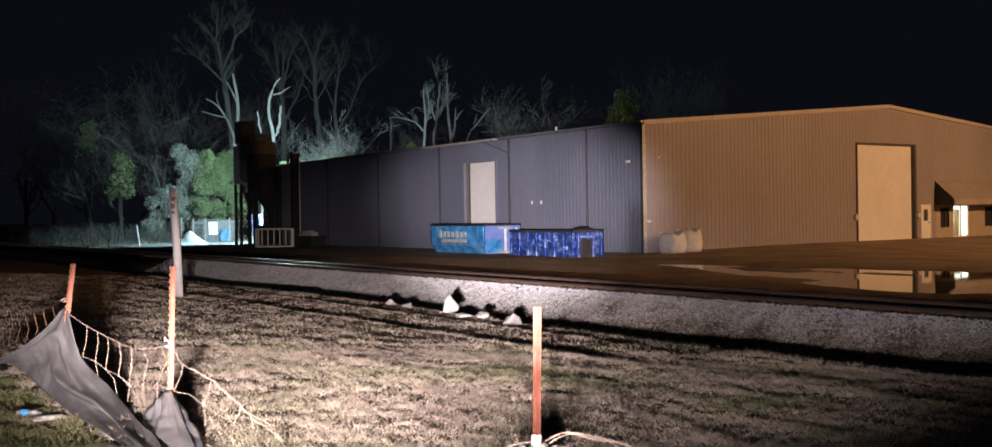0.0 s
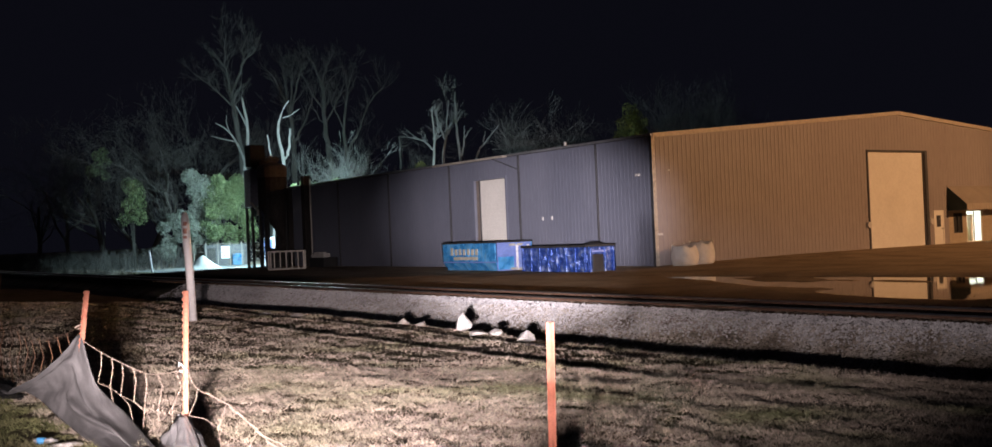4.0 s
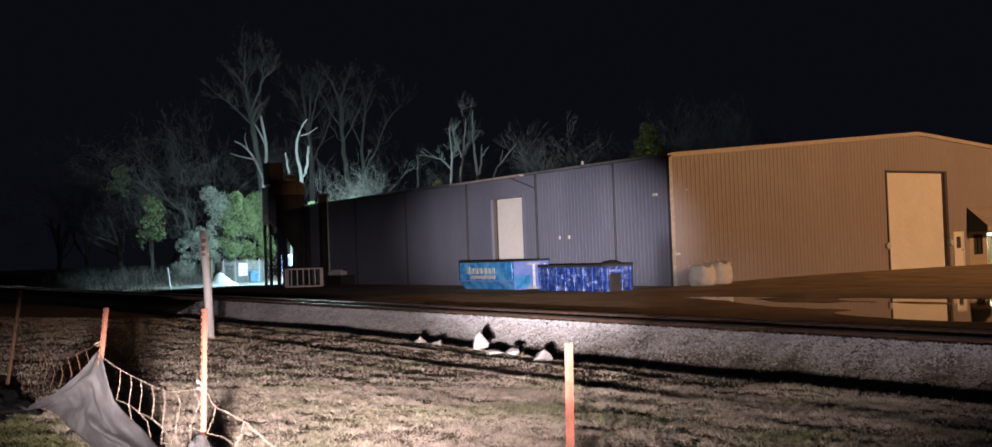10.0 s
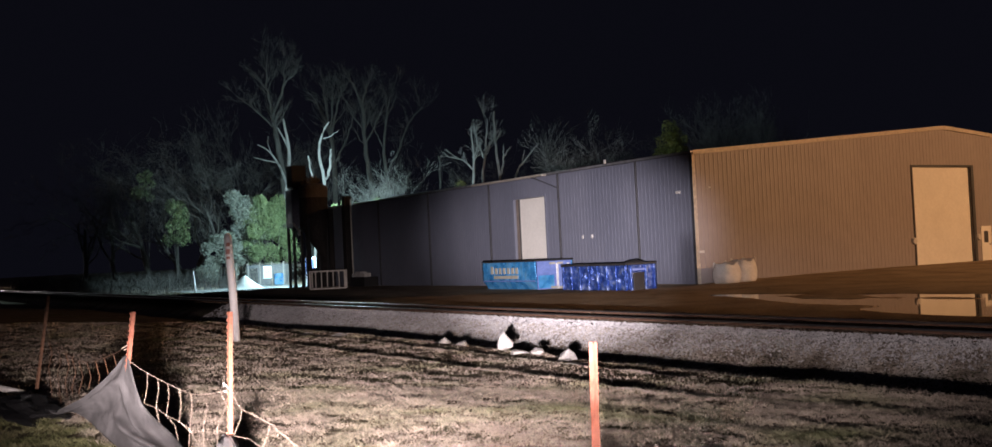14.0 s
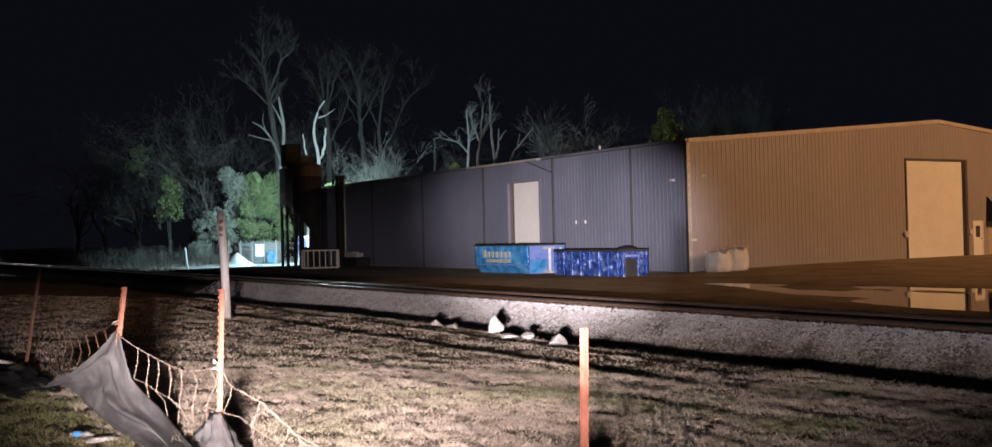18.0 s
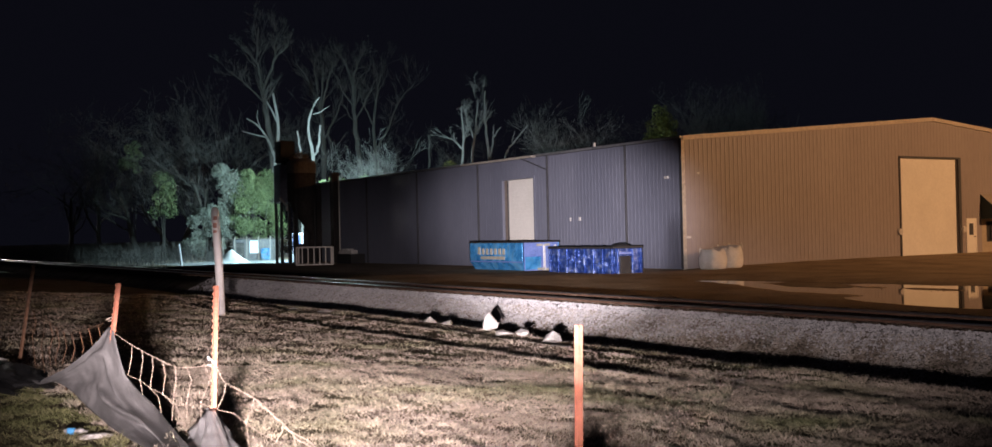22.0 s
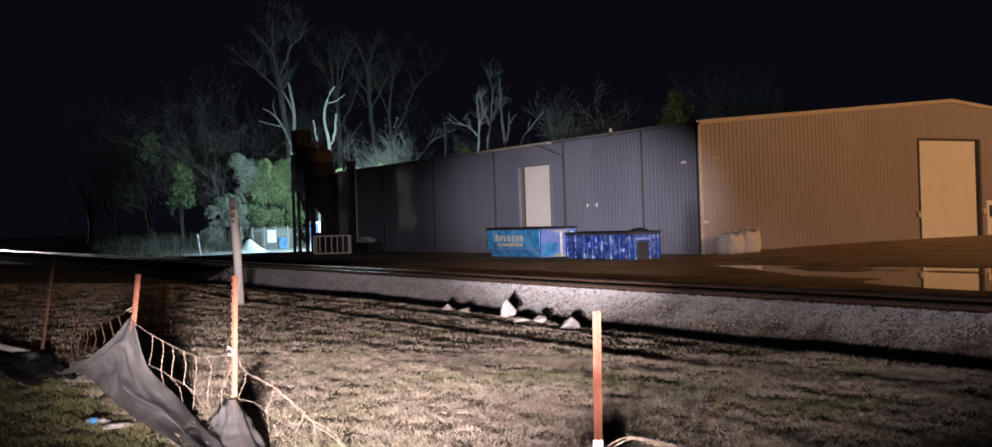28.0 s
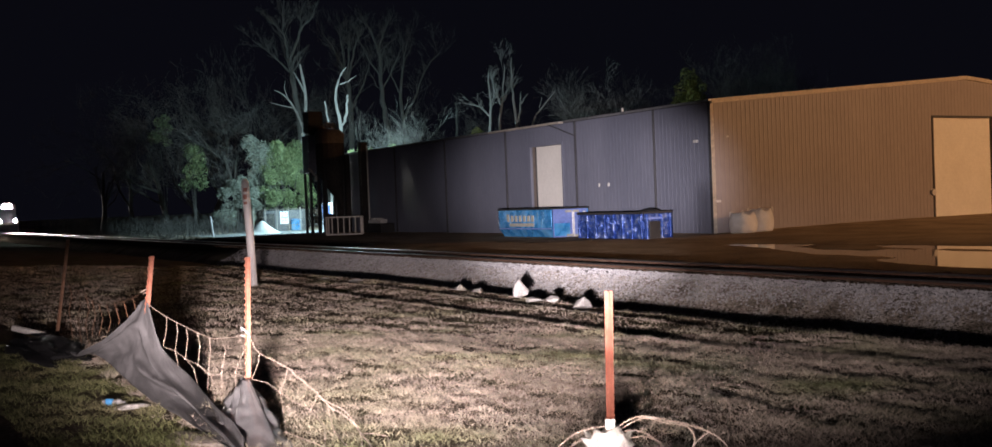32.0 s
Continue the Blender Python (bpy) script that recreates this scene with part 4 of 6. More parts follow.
# hopper tower
tw = thing("hopper_tower", (0, 0, 0), "tall dark steel hopper and elevator on braced legs", "hopper tower")
x0, x1, y0, y1 = 31.9, 33.0, 82.9, 84.1
for x in (x0, x1):
    for y in (y0, y1):
        part("leg", boxed(x - 0.09, x + 0.09, y - 0.09, y + 0.09, -0.47, 7.6), M["black_steel"], tw)
part("elevator_box", boxed(x0 - 0.12, x1 + 0.12, y0 - 0.12, y1 + 0.12, 4.6, 7.7, bevel=0.04), M["navy_grey"], tw, "grey sheet-metal elevator casing")
part("head_box", boxed(x0 + 0.0, x1 + 0.2, y0, y1, 7.9, 9.7, bevel=0.05), M["black_steel"], tw, "dark head box")
part("head_neck", boxed(x0 + 0.3, x1 - 0.2, y0 + 0.3, y1 - 0.3, 7.7, 7.9), M["black_steel"], tw)
part("spout", rod([(x0 - 0.1, y0, 5.0), (x0 + 0.3, y0 - 0.5, 4.3), (x0 + 0.3, y0 - 0.5, 3.9)], 0.10, 6), M["galv"], tw)
for z in (0.2, 1.5, 2.8):
    for a, b in (((x0, y0), (x1, y0)), ((x0, y0), (x0, y1)), ((x1, y0), (x1, y1)), ((x0, y1), (x1, y1))):
        part("brace", rod([(*a, z), (*b, z + 1.3)], 0.035, 4), M["black_steel"], tw)
        part("brace", rod([(*b, z), (*a, z + 1.3)], 0.035, 4), M["black_steel"], tw)
bm = bmesh.new()
cx, cy = 33.1, 81.4
rings = [(7.6, 1.10, 0.0), (7.45, 1.15, 0.0), (4.6, 1.15, 0.0), (1.9, 0.30, 0.85), (1.5, 0.28, 0.85)]   # height, radius, shift of the offset outlet
seg = 18
vs = [[bm.verts.new((cx + 0.93 * off + r * math.cos(2 * math.pi * k / seg), cy - 0.37 * off + r * math.sin(2 * math.pi * k / seg), z)) for k in range(seg)] for z, r, off in rings]
for a, b in zip(vs, vs[1:]):
    for k in range(seg):
        bm.faces.new((a[k], b[k], b[(k + 1) % seg], a[(k + 1) % seg]))
bm.faces.new(vs[0])
hp = part("hopper", bm, M["bin_steel"], tw, "round steel hopper with a conical base")
bm = bmesh.new()
vs = [[bm.verts.new((cx + r * math.cos(2 * math.pi * k / seg), cy + r * math.sin(2 * math.pi * k / seg), z)) for k in range(seg)] for z, r in ((6.9, 1.18), (7.62, 1.20), (7.85, 1.12), (8.05, 0.75), (8.12, 0.3))]
for a, b in zip(vs, vs[1:]):
    for k in range(seg):
        bm.faces.new((a[k], a[(k + 1) % seg], b[(k + 1) % seg], b[k]))
bm.faces.new(vs[-1])
part("rim", bm, M["hopper_steel"], hp, "rusty domed hopper lid")
for k in range(4):
    a = math.radians(45 + 90 * k)
    part("leg", rod([(cx + 1.1 * math.cos(a), cy + 1.1 * math.sin(a), -0.47), (cx + 1.1 * math.cos(a), cy + 1.1 * math.sin(a), 5.2)], 0.11, 6), M["black_steel"], tw)
part("ladder_box", boxed(34.9, 35.5, 79.3, 79.9, -0.47, 6.9), M["bin_steel"], tw)
part("riser_pipe", rod([(35.3, 79.0, -0.47), (35.3, 79.0, 6.6)], 0.05, 6), M["galv"], tw, "pale riser pipe")
part("boot_housing", boxed(34.45, 35.7, 83.5, 84.5, -0.47, 6.1, bevel=0.05), M["bin_steel"], tw, "dark sheet-steel housing")
part("drum_drive", boxed(32.7, 33.3, 81.1, 81.7, -0.47, 1.2, bevel=0.08), M["black_steel"], tw)

M["cabin_grey"] = material("cabin_grey", [(0.13, 0.14, 0.16), (0.20, 0.21, 0.23)], 0.6, scale=1.5, fine=12, bump=0.2, depth=0.01)
# far yard: container, mesh fence, sand heap
ct = thing("store_container", (36.3, 101.5, -0.46), "grey storage cabin with a bright window grid", "container", turn=-32)
part("cabin_wall", boxed(-2.2, 1.6, 0.0, 2.4, 0.0, 2.1, bevel=0.03), M["cabin_grey"], ct)
w = part("window", boxed(-0.55, 0.25, -0.03, -0.002, 0.75, 1.95), M["lamp_glow_soft"], ct, "bright window")
for k in range(2):
    part("window_bar", boxed(-0.30 + k * 0.27, -0.26 + k * 0.27, -0.045, -0.031, 0.75, 1.95), M["dark_trim"], w)
for k in range(3):
    part("window_bar", boxed(-0.55, 0.25, -0.055, -0.046, 1.02 + k * 0.3, 1.06 + k * 0.3), M["dark_trim"], w)
part("blue_drum", boxed(0.6, 1.5, -0.7, -0.1, 0.0, 1.2, bevel=0.12), M["blue_steel"], ct)
part("cabin_door", boxed(-1.9, -1.1, -0.03, -0.002, 0.02, 1.8), M["dark_trim"], ct)
cb = thing("wall_cabinet", (36.2, 90.4, -0.46), "white equipment cabinet beside the hopper tower", "cabinet", turn=-32)
part("cabinet_body", boxed(-0.45, 0.45, 0, 0.6, 0, 2.6, bevel=0.04), M["white_paint"], cb)
part("cabinet_door", boxed(-0.38, 0.38, -0.03, -0.002, 1.3, 2.4), M["pale_blue"], cb)
fn = thing("mesh_fence", (0, 0, 0), "galvanised mesh fence at the far yard", "fence")
for k in range(7):
    x, y = 32.4 + k * 0.95, 99.6 - k * 0.62
    part("fence_post", rod([(x, y, -0.47), (x, y, 1.9)], 0.04, 6), M["galv"], fn)
for z in (0.2, 1.0, 1.75):
    part("fence_wire", rod([(32.4, 99.6, z), (38.1, 95.88, z)], 0.012, 4), M["galv"], fn)
bm = bmesh.new()
for k in range(-8, 46):   # crossed wires of the mesh
    for dip in (1, -1):
        u0, u1 = k * 0.15, k * 0.15 + 2.1 * dip
        za, zb, ends = -0.35, 1.75, []
        for u, z in ((u0, za), (u1, zb)):
            ends.append((32.4 + 5.7 * u / 6.8, 99.6 - 3.72 * u / 6.8, z))
        if 0 <= u0 <= 6.8 and 0 <= u1 <= 6.8:
            tube(bm, ends, 0.006, 3)
part("wire_mesh", bm, M["galv"], fn, "galvanised diamond mesh")
def heap(name, x, y, rx, ry, h, mat, label, cat):
    bm = bmesh.new()
    bmesh.ops.create_uvsphere(bm, u_segments=28, v_segments=16, radius=1)
    for v in bm.verts:
        r = math.hypot(v.co.x, v.co.y)
        z = (1 - r) ** 1.1 if v.co.z >= 0 else 0
        k = 1 + 0.12 * noise.noise(v.co * 2.3)
        v.co = Vector((v.co.x * rx * k, v.co.y * ry * k, z * h * k - 0.05))
    t = thing(name, (x, y, height(x, y)), label, cat)
    part("heap", bm, mat, t)
    return t


heap("sand_heap", 30.8, 92.3, 1.8, 1.8, 1.25, M["sand"], "pale heap of sand beside the tracks", "sand heap")
sheet_pale = sheet("gravel_lane", steps((25.5, 37.5, 0.6)), steps((84, 108, 1.0)), M["lane_gravel"], lambda x, y: height(x, y) + 0.012 + 0.02 * noise.noise(Vector((x, y, 4))))
tagged(sheet_pale, "pale gravel lane lit by a flood lamp", "lane", kind="structure")
mk = thing("marker_post", (25.8, 90.5, -0.47), "thin leaning white marker post by the railway", "marker post")
part("post", rod([(0.05, 0, 0), (-0.12, 0.12, 1.85)], 0.09, 8), M["white_paint"], mk)

# white plastic marker pole in the grass
zb = height(8.62, 26.95)
pl = thing("marker_pole", (8.62, 26.95, zb), "white plastic pipeline marker pole with worn red band", "marker pole")
bm = tube(bmesh.new(), [(0.05, -0.03, -0.05), (0.015, -0.01, 1.4), (-0.045, 0.02, 2.64), (-0.047, 0.02, 2.72), (-0.049, 0.02, 2.78), (-0.05, 0.02, 2.80)], [0.105, 0.103, 0.10, 0.09, 0.06, 0.02], 14)
bmesh.ops.recalc_face_normals(bm, faces=bm.faces)
body = part("pole", bm, M["pole_white"], pl)
body.data.polygons.foreach_set("use_smooth", [True] * len(body.data.polygons))
M["red_paint"] = material("red_paint", [(0.35, 0.12, 0.08), (0.5, 0.3, 0.25)], 0.7, scale=12, fine=40, bump=0.1)
for z, h in ((2.45, 0.10), (2.25, 0.13), (2.12, 0.07)):
    part("worn_print", rod([(-0.062, -0.035, z), (-0.060, -0.035, z + h)], 0.06, 8), M["red_paint"], pl, "worn red print")


def rock(x, y, sx, sy, sz, seed, label="sharp white limestone rock at the edge of the ditch"):
    t = thing("rock", (x, y, height(x, y) - 0.04), label, "rock", "rocks at the ditch", turn=seed * 47)
    bm = bmesh.new()
    r = random.Random(seed)
    for _ in range(16):
        v = Vector((r.gauss(0, 1), r.gauss(0, 1), r.gauss(0, 1))).normalized()
        bm.verts.new((v.x * sx / 2, v.y * sy / 2, (v.z * 0.5 + 0.5) * sz * (1 - 0.5 * abs(v.x))))
    if sz > 0.35:   # one tall pointed stone
        bm.verts.new((sx * r.uniform(-0.2, 0.1), sy * r.uniform(-0.1, 0.1), sz * 1.10))
    bmesh.ops.convex_hull(bm, input=bm.verts)
    part("stone", bm, M["rock"], t)


for i, (x, y, sx, sy, sz) in enumerate(((12.5, 22.8, 0.36, 0.34, 0.22), (12.55, 21.95, 0.46, 0.34, 0.20), (12.35, 19.85, 0.58, 0.45, 0.40), (12.3, 19.2, 0.52, 0.45, 0.14), (12.4, 18.6, 0.34, 0.3, 0.28),
                                        (12.25, 17.3, 0.48, 0.38, 0.30), (12.05, 16.75, 0.60, 0.48, 0.20), (12.1, 28.2, 0.8, 0.4, 0.13), (12.1, 30.6, 0.5, 0.3, 0.12))):
    rock(x, y, sx, sy, sz, i + 3)

# ---- the fallen wire fence in the grass ----
def tpost(x, y, z_top, lean_x, lean_y, face, label, mat="post_orange"):
    """A studded steel T-post; face: the way in which its studs point, in degrees."""
    z0 = height(x, y)
    h = z_top - z0
    m = Matrix.Translation((x, y, z0)) @ Matrix.Shear("XY", 4, (lean_x / h, lean_y / h)) @ pose(0, 0, 0, 0, 0, face)
    t = thing("fence_post", (0, 0, 0), label, "fence post", "fence posts in the grass")
    bm = bmesh.new()
    box(bm, -0.006, 0.0, -0.027, 0.027, -0.1, h, bevel=0.0015)
    box(bm, 0.0, 0.034, -0.004, 0.004, -0.1, h - 0.004)
    bm.transform(m)
    body = part("post_bar", bm, M[mat], t)
    for k in range(int(h / 0.056)):
        z = h - 0.018 - k * 0.056
        bm = boxed(-0.018, -0.006, -0.011, 0.011, z - 0.012, z + 0.012, bevel=0.004)
        bm.transform(m)
        part("stud", bm, M[mat], body)
    return t


TL, TR, TA, TB = Vector((2.765, 8.935, 0)), Vector((4.163, 5.635, 0)), Vector((2.31, 10.71, 0)), Vector((2.34, 16.42, 0))
tpost(TL.x, TL.y, 1.32, 0.05, -0.01, -25, "upright orange studded steel fence post, brightly lit")
tpost(TR.x, TR.y, 1.092, 0.03, 0.0, 235, "orange steel fence post wrapped at its foot", "post_orange_dim")
tpost(TA.x - 0.022, TA.y + 0.15, 1.32, 0.060, -0.48, -25, "leaning orange studded fence post holding grey fabric")
# the rust colour also dims this post, in place of fainter light
tpost(TB.x, TB.y, 1.41, 0.19, -0.17, -25, "leaning rusty fence post in the dark grass, coloured darker for weak light", "rust")


def spline(points, n):
    """n places along a smooth line through the points."""
    p = [Vector(q) for q in points]
    p = [2 * p[0] - p[1], *p, 2 * p[-1] - p[-2]]
    out = []
    for i in range(n):
        u = i / (n - 1) * (len(p) - 3)
        k = min(int(u), len(p) - 4)
        t = u - k
        a, b, c, d = p[k:k + 4]
        out.append(0.5 * (2 * b + (c - a) * t + (2 * a - 5 * b + 4 * c - d) * t * t + (3 * b - a - 3 * c + d) * t ** 3))
    return out


def draped(name, top, bottom, nu, nv, folds, mat, owner, label="", thick=0.004):
    a, b = spline(top, nu), spline(bottom, nu)
    verts = []
    for i in range(nu):
        for k in range(nv):
            s = k / (nv - 1)
            p = a[i].lerp(b[i], s)
            w = math.sin(math.pi * s)
            f = 0.6 * folds * (math.sin(s * 9 + i * 0.16 + 1.5 * noise.noise(Vector((i * 0.07, s * 2, 1)))) + 0.9 * noise.noise(Vector((i * 0.10, s * 5, 4)))) * (0.3 + 0.7 * w)
            u = i / nu
            f += folds * 0.25 * noise.noise(Vector((u * 34, s * 13, 9)))
            crease = 0.62 - 0.25 * smooth(0.4, 0.75, u)
            f += folds * 3.6 * math.exp(-((s - crease) / 0.06) ** 2) * smooth(0.36, 0.5, u)
            f += folds * 1.4 * math.exp(-((s - 0.30 - 0.3 * abs(u - 0.36)) / 0.05) ** 2) * smooth(0.5, 0.3, abs(u - 0.36))
            p = p + Vector((-0.7, -0.5, 0.35)) * f
            p.z = max(p.z - 0.05 * w, height(p.x, p.y) + 0.012 + 0.02 * w)
            verts.append(p)
    faces = [(i * nv + k, (i + 1) * nv + k, (i + 1) * nv + k + 1, i * nv + k + 1) for i in range(nu - 1) for k in range(nv - 1)]
    me = mesh_of(name, verts, faces, mat, True)
    ob = new(name, me)
    ob.parent = owner
    if label:
        ob["label"] = label
    mod = ob.modifiers.new("thick", "SOLIDIFY")
    mod.thickness = thick
    return ob


silt = thing("silt_fabric", (0, 0, 0), "grey woven silt-fence fabric hanging torn from a post", "fabric")
draped("fabric_sheet", [(1.90, 11.68, 0.33), (2.04, 11.28, 0.46), (2.14, 11.00, 0.60), (2.23, 10.78, 0.75), (2.31, 10.62, 0.89), (2.34, 10.53, 0.86), (2.36, 10.44, 0.66), (2.39, 10.34, 0.47), (2.45, 10.16, 0.34), (2.54, 9.86, 0.21), (2.62, 9.57, 0.04), (2.41, 8.39, 0.1), (2.39, 8.09, 0.09), (2.29, 7.49, 0.08)],
       [(1.93, 12.61, 0.22), (2.07, 12.06, 0.24), (2.13, 11.51, 0.2), (2.155, 11.02, 0.13), (2.19, 10.64, 0.06), (2.18, 9.71, 0.03), (2.19, 8.91, 0.03), (2.17, 8.14, 0.03), (2.17, 7.56, 0.03), (2.16, 7.08, 0.03)], 120, 34, 0.038, M["fabric"], silt)
part("tie_wire", rod([(2.30, 10.66, 0.96), (2.36, 10.60, 1.0), (2.40, 10.68, 0.97), (2.34, 10.74, 0.94)], 0.006, 5), M["wire"], silt)
wrap = thing("fabric_bundle", (0, 0, 0), "grey fabric gathered round the foot of a fence post", "fabric")
n1, n2 = 60, 18
verts = []
for i in range(n1):   # a cloth cone from the post, pulled out towards the car
    a = 2 * math.pi * i / (n1 - 1)
    foot = Vector((2.53 + 0.16 * math.cos(a) + 0.13 * math.sin(a), 8.12 + 0.98 * math.sin(a), 0.0))
    for k in range(n2):
        s = k / (n2 - 1)
        p = Vector((TL.x, TL.y, 0)).lerp(foot, s ** 1.1)
        f = 0.035 * math.sin(a * 9 + 2 * s) * s + 0.10 * noise.noise(Vector((math.cos(a) * 3, math.sin(a) * 3, s * 3))) * s + 0.035 * noise.noise(Vector((math.cos(a) * 9, math.sin(a) * 9, s * 7)))
        x, y = p.x + (0.03 + f) * math.cos(a), p.y + (0.03 + f) * math.sin(a)
        z = 0.27 * (1 - s) ** 1.5 + 0.05 * (1 - s) * s + 0.05 * noise.noise(Vector((x * 7, y * 5, 2))) * s
        verts.append((x, y, max(z, 0.0) + max(0.012, height(x, y) + 0.012)))
faces = [(i * n2 + k, i * n2 + k + 1, (i + 1) * n2 + k + 1, (i + 1) * n2 + k) for i in range(n1 - 1) for k in range(n2 - 1)]
me = mesh_of("gathered_cloth", verts, faces, M["fabric_pale"], True)
ob = new("gathered_cloth", me)
ob.parent = wrap
ob.modifiers.new("thick", "SOLIDIFY").thickness = 0.005

# sagging woven wire between the leaning post and the upright one
wr = thing("wire_fence", (0, 0, 0), "sagging woven wire fence between two posts", "wire fence")
def bent_stay(pts, owner):
    """A kinked stay wire with a knot at each crossing."""
    part("stay_wire", rod(pts, 0.0026, 5), M["wire"], owner)
    for q in pts[2:-1:2]:
        part("knot", rod([Vector(q) - Vector((0, 0, 0.007)), Vector(q) + Vector((0, 0, 0.007))], 0.0065, 6), M["wire"], owner)


part("top_strand", rod(spline([(2.33, 10.51, 0.85), (2.42, 10.23, 0.75), (2.53, 9.91, 0.66), (2.63, 9.56, 0.59), (2.69, 9.37, 0.59), (2.78, 9.07, 0.63), (2.81, 8.96, 0.67)], 32), 0.0032, 5), M["wire"], wr)
part("twisted_end", rod([(2.77, 9.00, 0.68), (2.74, 8.91, 0.72), (2.79, 8.87, 0.66), (2.82, 8.93, 0.62), (2.77, 9.00, 0.64)], 0.006, 5), M["white_paint"], wr)
for pts in [[(2.43, 10.21, 0.75), (2.42, 10.21, 0.61), (2.4, 10.27, 0.46)], [(2.48, 10.05, 0.7), (2.48, 10.03, 0.61), (2.46, 10.07, 0.43), (2.47, 10.02, 0.3)], [(2.53, 9.9, 0.65), (2.53, 9.87, 0.56), (2.51, 9.91, 0.37), (2.55, 9.78, 0.29), (2.56, 9.73, 0.16)], [(2.58, 9.72, 0.62), (2.59, 9.69, 0.5), (2.57, 9.71, 0.33), (2.62, 9.56, 0.25), (2.61, 9.58, 0.11)], [(2.64, 9.55, 0.59), (2.64, 9.53, 0.48), (2.62, 9.56, 0.27), (2.67, 9.38, 0.1), (2.67, 9.34, 0.03)], [(2.69, 9.36, 0.59), (2.71, 9.3, 0.49), (2.68, 9.36, 0.28), (2.68, 9.35, 0.15), (2.66, 9.14, 0.03)], [(2.77, 9.09, 0.62), (2.79, 9.02, 0.51), (2.74, 9.14, 0.31), (2.7, 9.03, 0.03)]]:
    bent_stay(pts, wr)
part("lower_strand", rod([(2.4, 10.27, 0.46), (2.46, 10.07, 0.43), (2.51, 9.91, 0.37), (2.57, 9.71, 0.33), (2.62, 9.56, 0.27)], 0.0028, 5), M["wire"], wr)
part("lower_strand", rod([(2.67, 9.34, 0.03), (2.67, 9.13, 0.03), (2.68, 8.97, 0.03)], 0.0026, 5), M["wire"], wr)

# the stretch that has fallen towards the next post
wf = thing("wire_fence", (0, 0, 0), "fallen woven wire slumped down into the grass", "wire fence")
top = spline([(2.82, 8.91, 0.61), (2.85, 8.79, 0.5), (2.94, 8.41, 0.42), (2.99, 8.18, 0.33), (3.04, 7.96, 0.24), (3.07, 7.78, 0.16), (3.11, 7.56, 0.11), (3.13, 7.43, 0.05), (3.06, 7.11, 0.03), (2.96, 6.73, 0.03)], 40)
part("top_strand", rod(top, 0.0034, 5), M["wire"], wf)
part("top_strand", rod([p + Vector((0.008 * math.sin(i * 1.9), 0.006, 0.008 * math.cos(i * 1.7))) for i, p in enumerate(top[6:])], 0.0032, 5), M["wire"], wf)
part("top_strand", rod(spline([(3.03, 7.96, 0.23), (3.07, 7.78, 0.19), (3.1, 7.59, 0.16), (3.12, 7.48, 0.1), (3.12, 7.34, 0.03), (2.93, 6.86, 0.03)], 20), 0.0038, 5), M["wire"], wf)
for pts in [[(2.85, 8.79, 0.5), (2.84, 8.81, 0.41), (2.81, 8.91, 0.27)], [(2.95, 8.39, 0.41), (2.94, 8.41, 0.34), (2.91, 8.48, 0.2), (2.92, 8.45, 0.03), (2.68, 7.72, 0.03), (2.53, 7.1, 0.03)], [(3.03, 7.97, 0.24), (3.03, 7.99, 0.19), (3.01, 8.07, 0.1), (2.98, 7.69, 0.03), (2.83, 7.31, 0.03), (2.73, 7.06, 0.03)], [(3.06, 7.82, 0.17), (3.06, 7.78, 0.09), (2.97, 7.47, 0.03), (2.89, 7.12, 0.03), (2.84, 6.84, 0.03)]]:
    bent_stay(pts, wf)
part("lower_strand", rod([(2.74, 9.14, 0.3), (2.8, 8.91, 0.27), (2.87, 8.68, 0.26), (2.91, 8.48, 0.2), (2.95, 8.32, 0.15), (3.01, 8.06, 0.1)], 0.0028, 5), M["wire"], wf)
part("lower_strand", rod([(2.68, 7.72, 0.03), (2.7, 7.37, 0.03), (2.73, 7.06, 0.03)], 0.0028, 5), M["wire"], wf)
part("loose_end", rod([(3.12, 7.28, 0.03), (3.16, 7.18, 0.04), (3.22, 7.07, 0.03), (3.05, 6.66, 0.03)], 0.0026, 5), M["wire"], wf)

# white wrapping and curled wire at the foot of the other post
wb = thing("wire_bundle", (0, 0, 0), "curled fence wire and white wrapping at a post foot", "wire bundle")
bm = bmesh.new()
bmesh.ops.create_icosphere(bm, subdivisions=3, radius=1)
for v in bm.verts:
    k = 1 + 0.5 * noise.noise(v.co * 3.2) + 0.25 * noise.noise(v.co * 8)
    x, y = TR.x - 0.03 + v.co.x * 0.15 * k, TR.y - 0.02 + v.co.y * 0.13 * k
    v.co = Vector((x, y, max(height(x, y) + 0.004, (v.co.z * 0.5 + 0.42) * 0.20 * k)))
w1 = part("white_wrap", bm, M["white_bag"], wb, "crumpled white plastic wrapping")
w1.data.polygons.foreach_set("use_smooth", [True] * len(w1.data.polygons))
# white tube paints the glare on the lower part of the post
bm = tube(bmesh.new(), [(TR.x, TR.y, 0.02), (TR.x + 0.005, TR.y, 0.25)], 0.034, 10)
bmesh.ops.recalc_face_normals(bm, faces=bm.faces)
part("post_glare", bm, M["white_bag"], wb, "white tube standing in for the overexposed foot of the post")
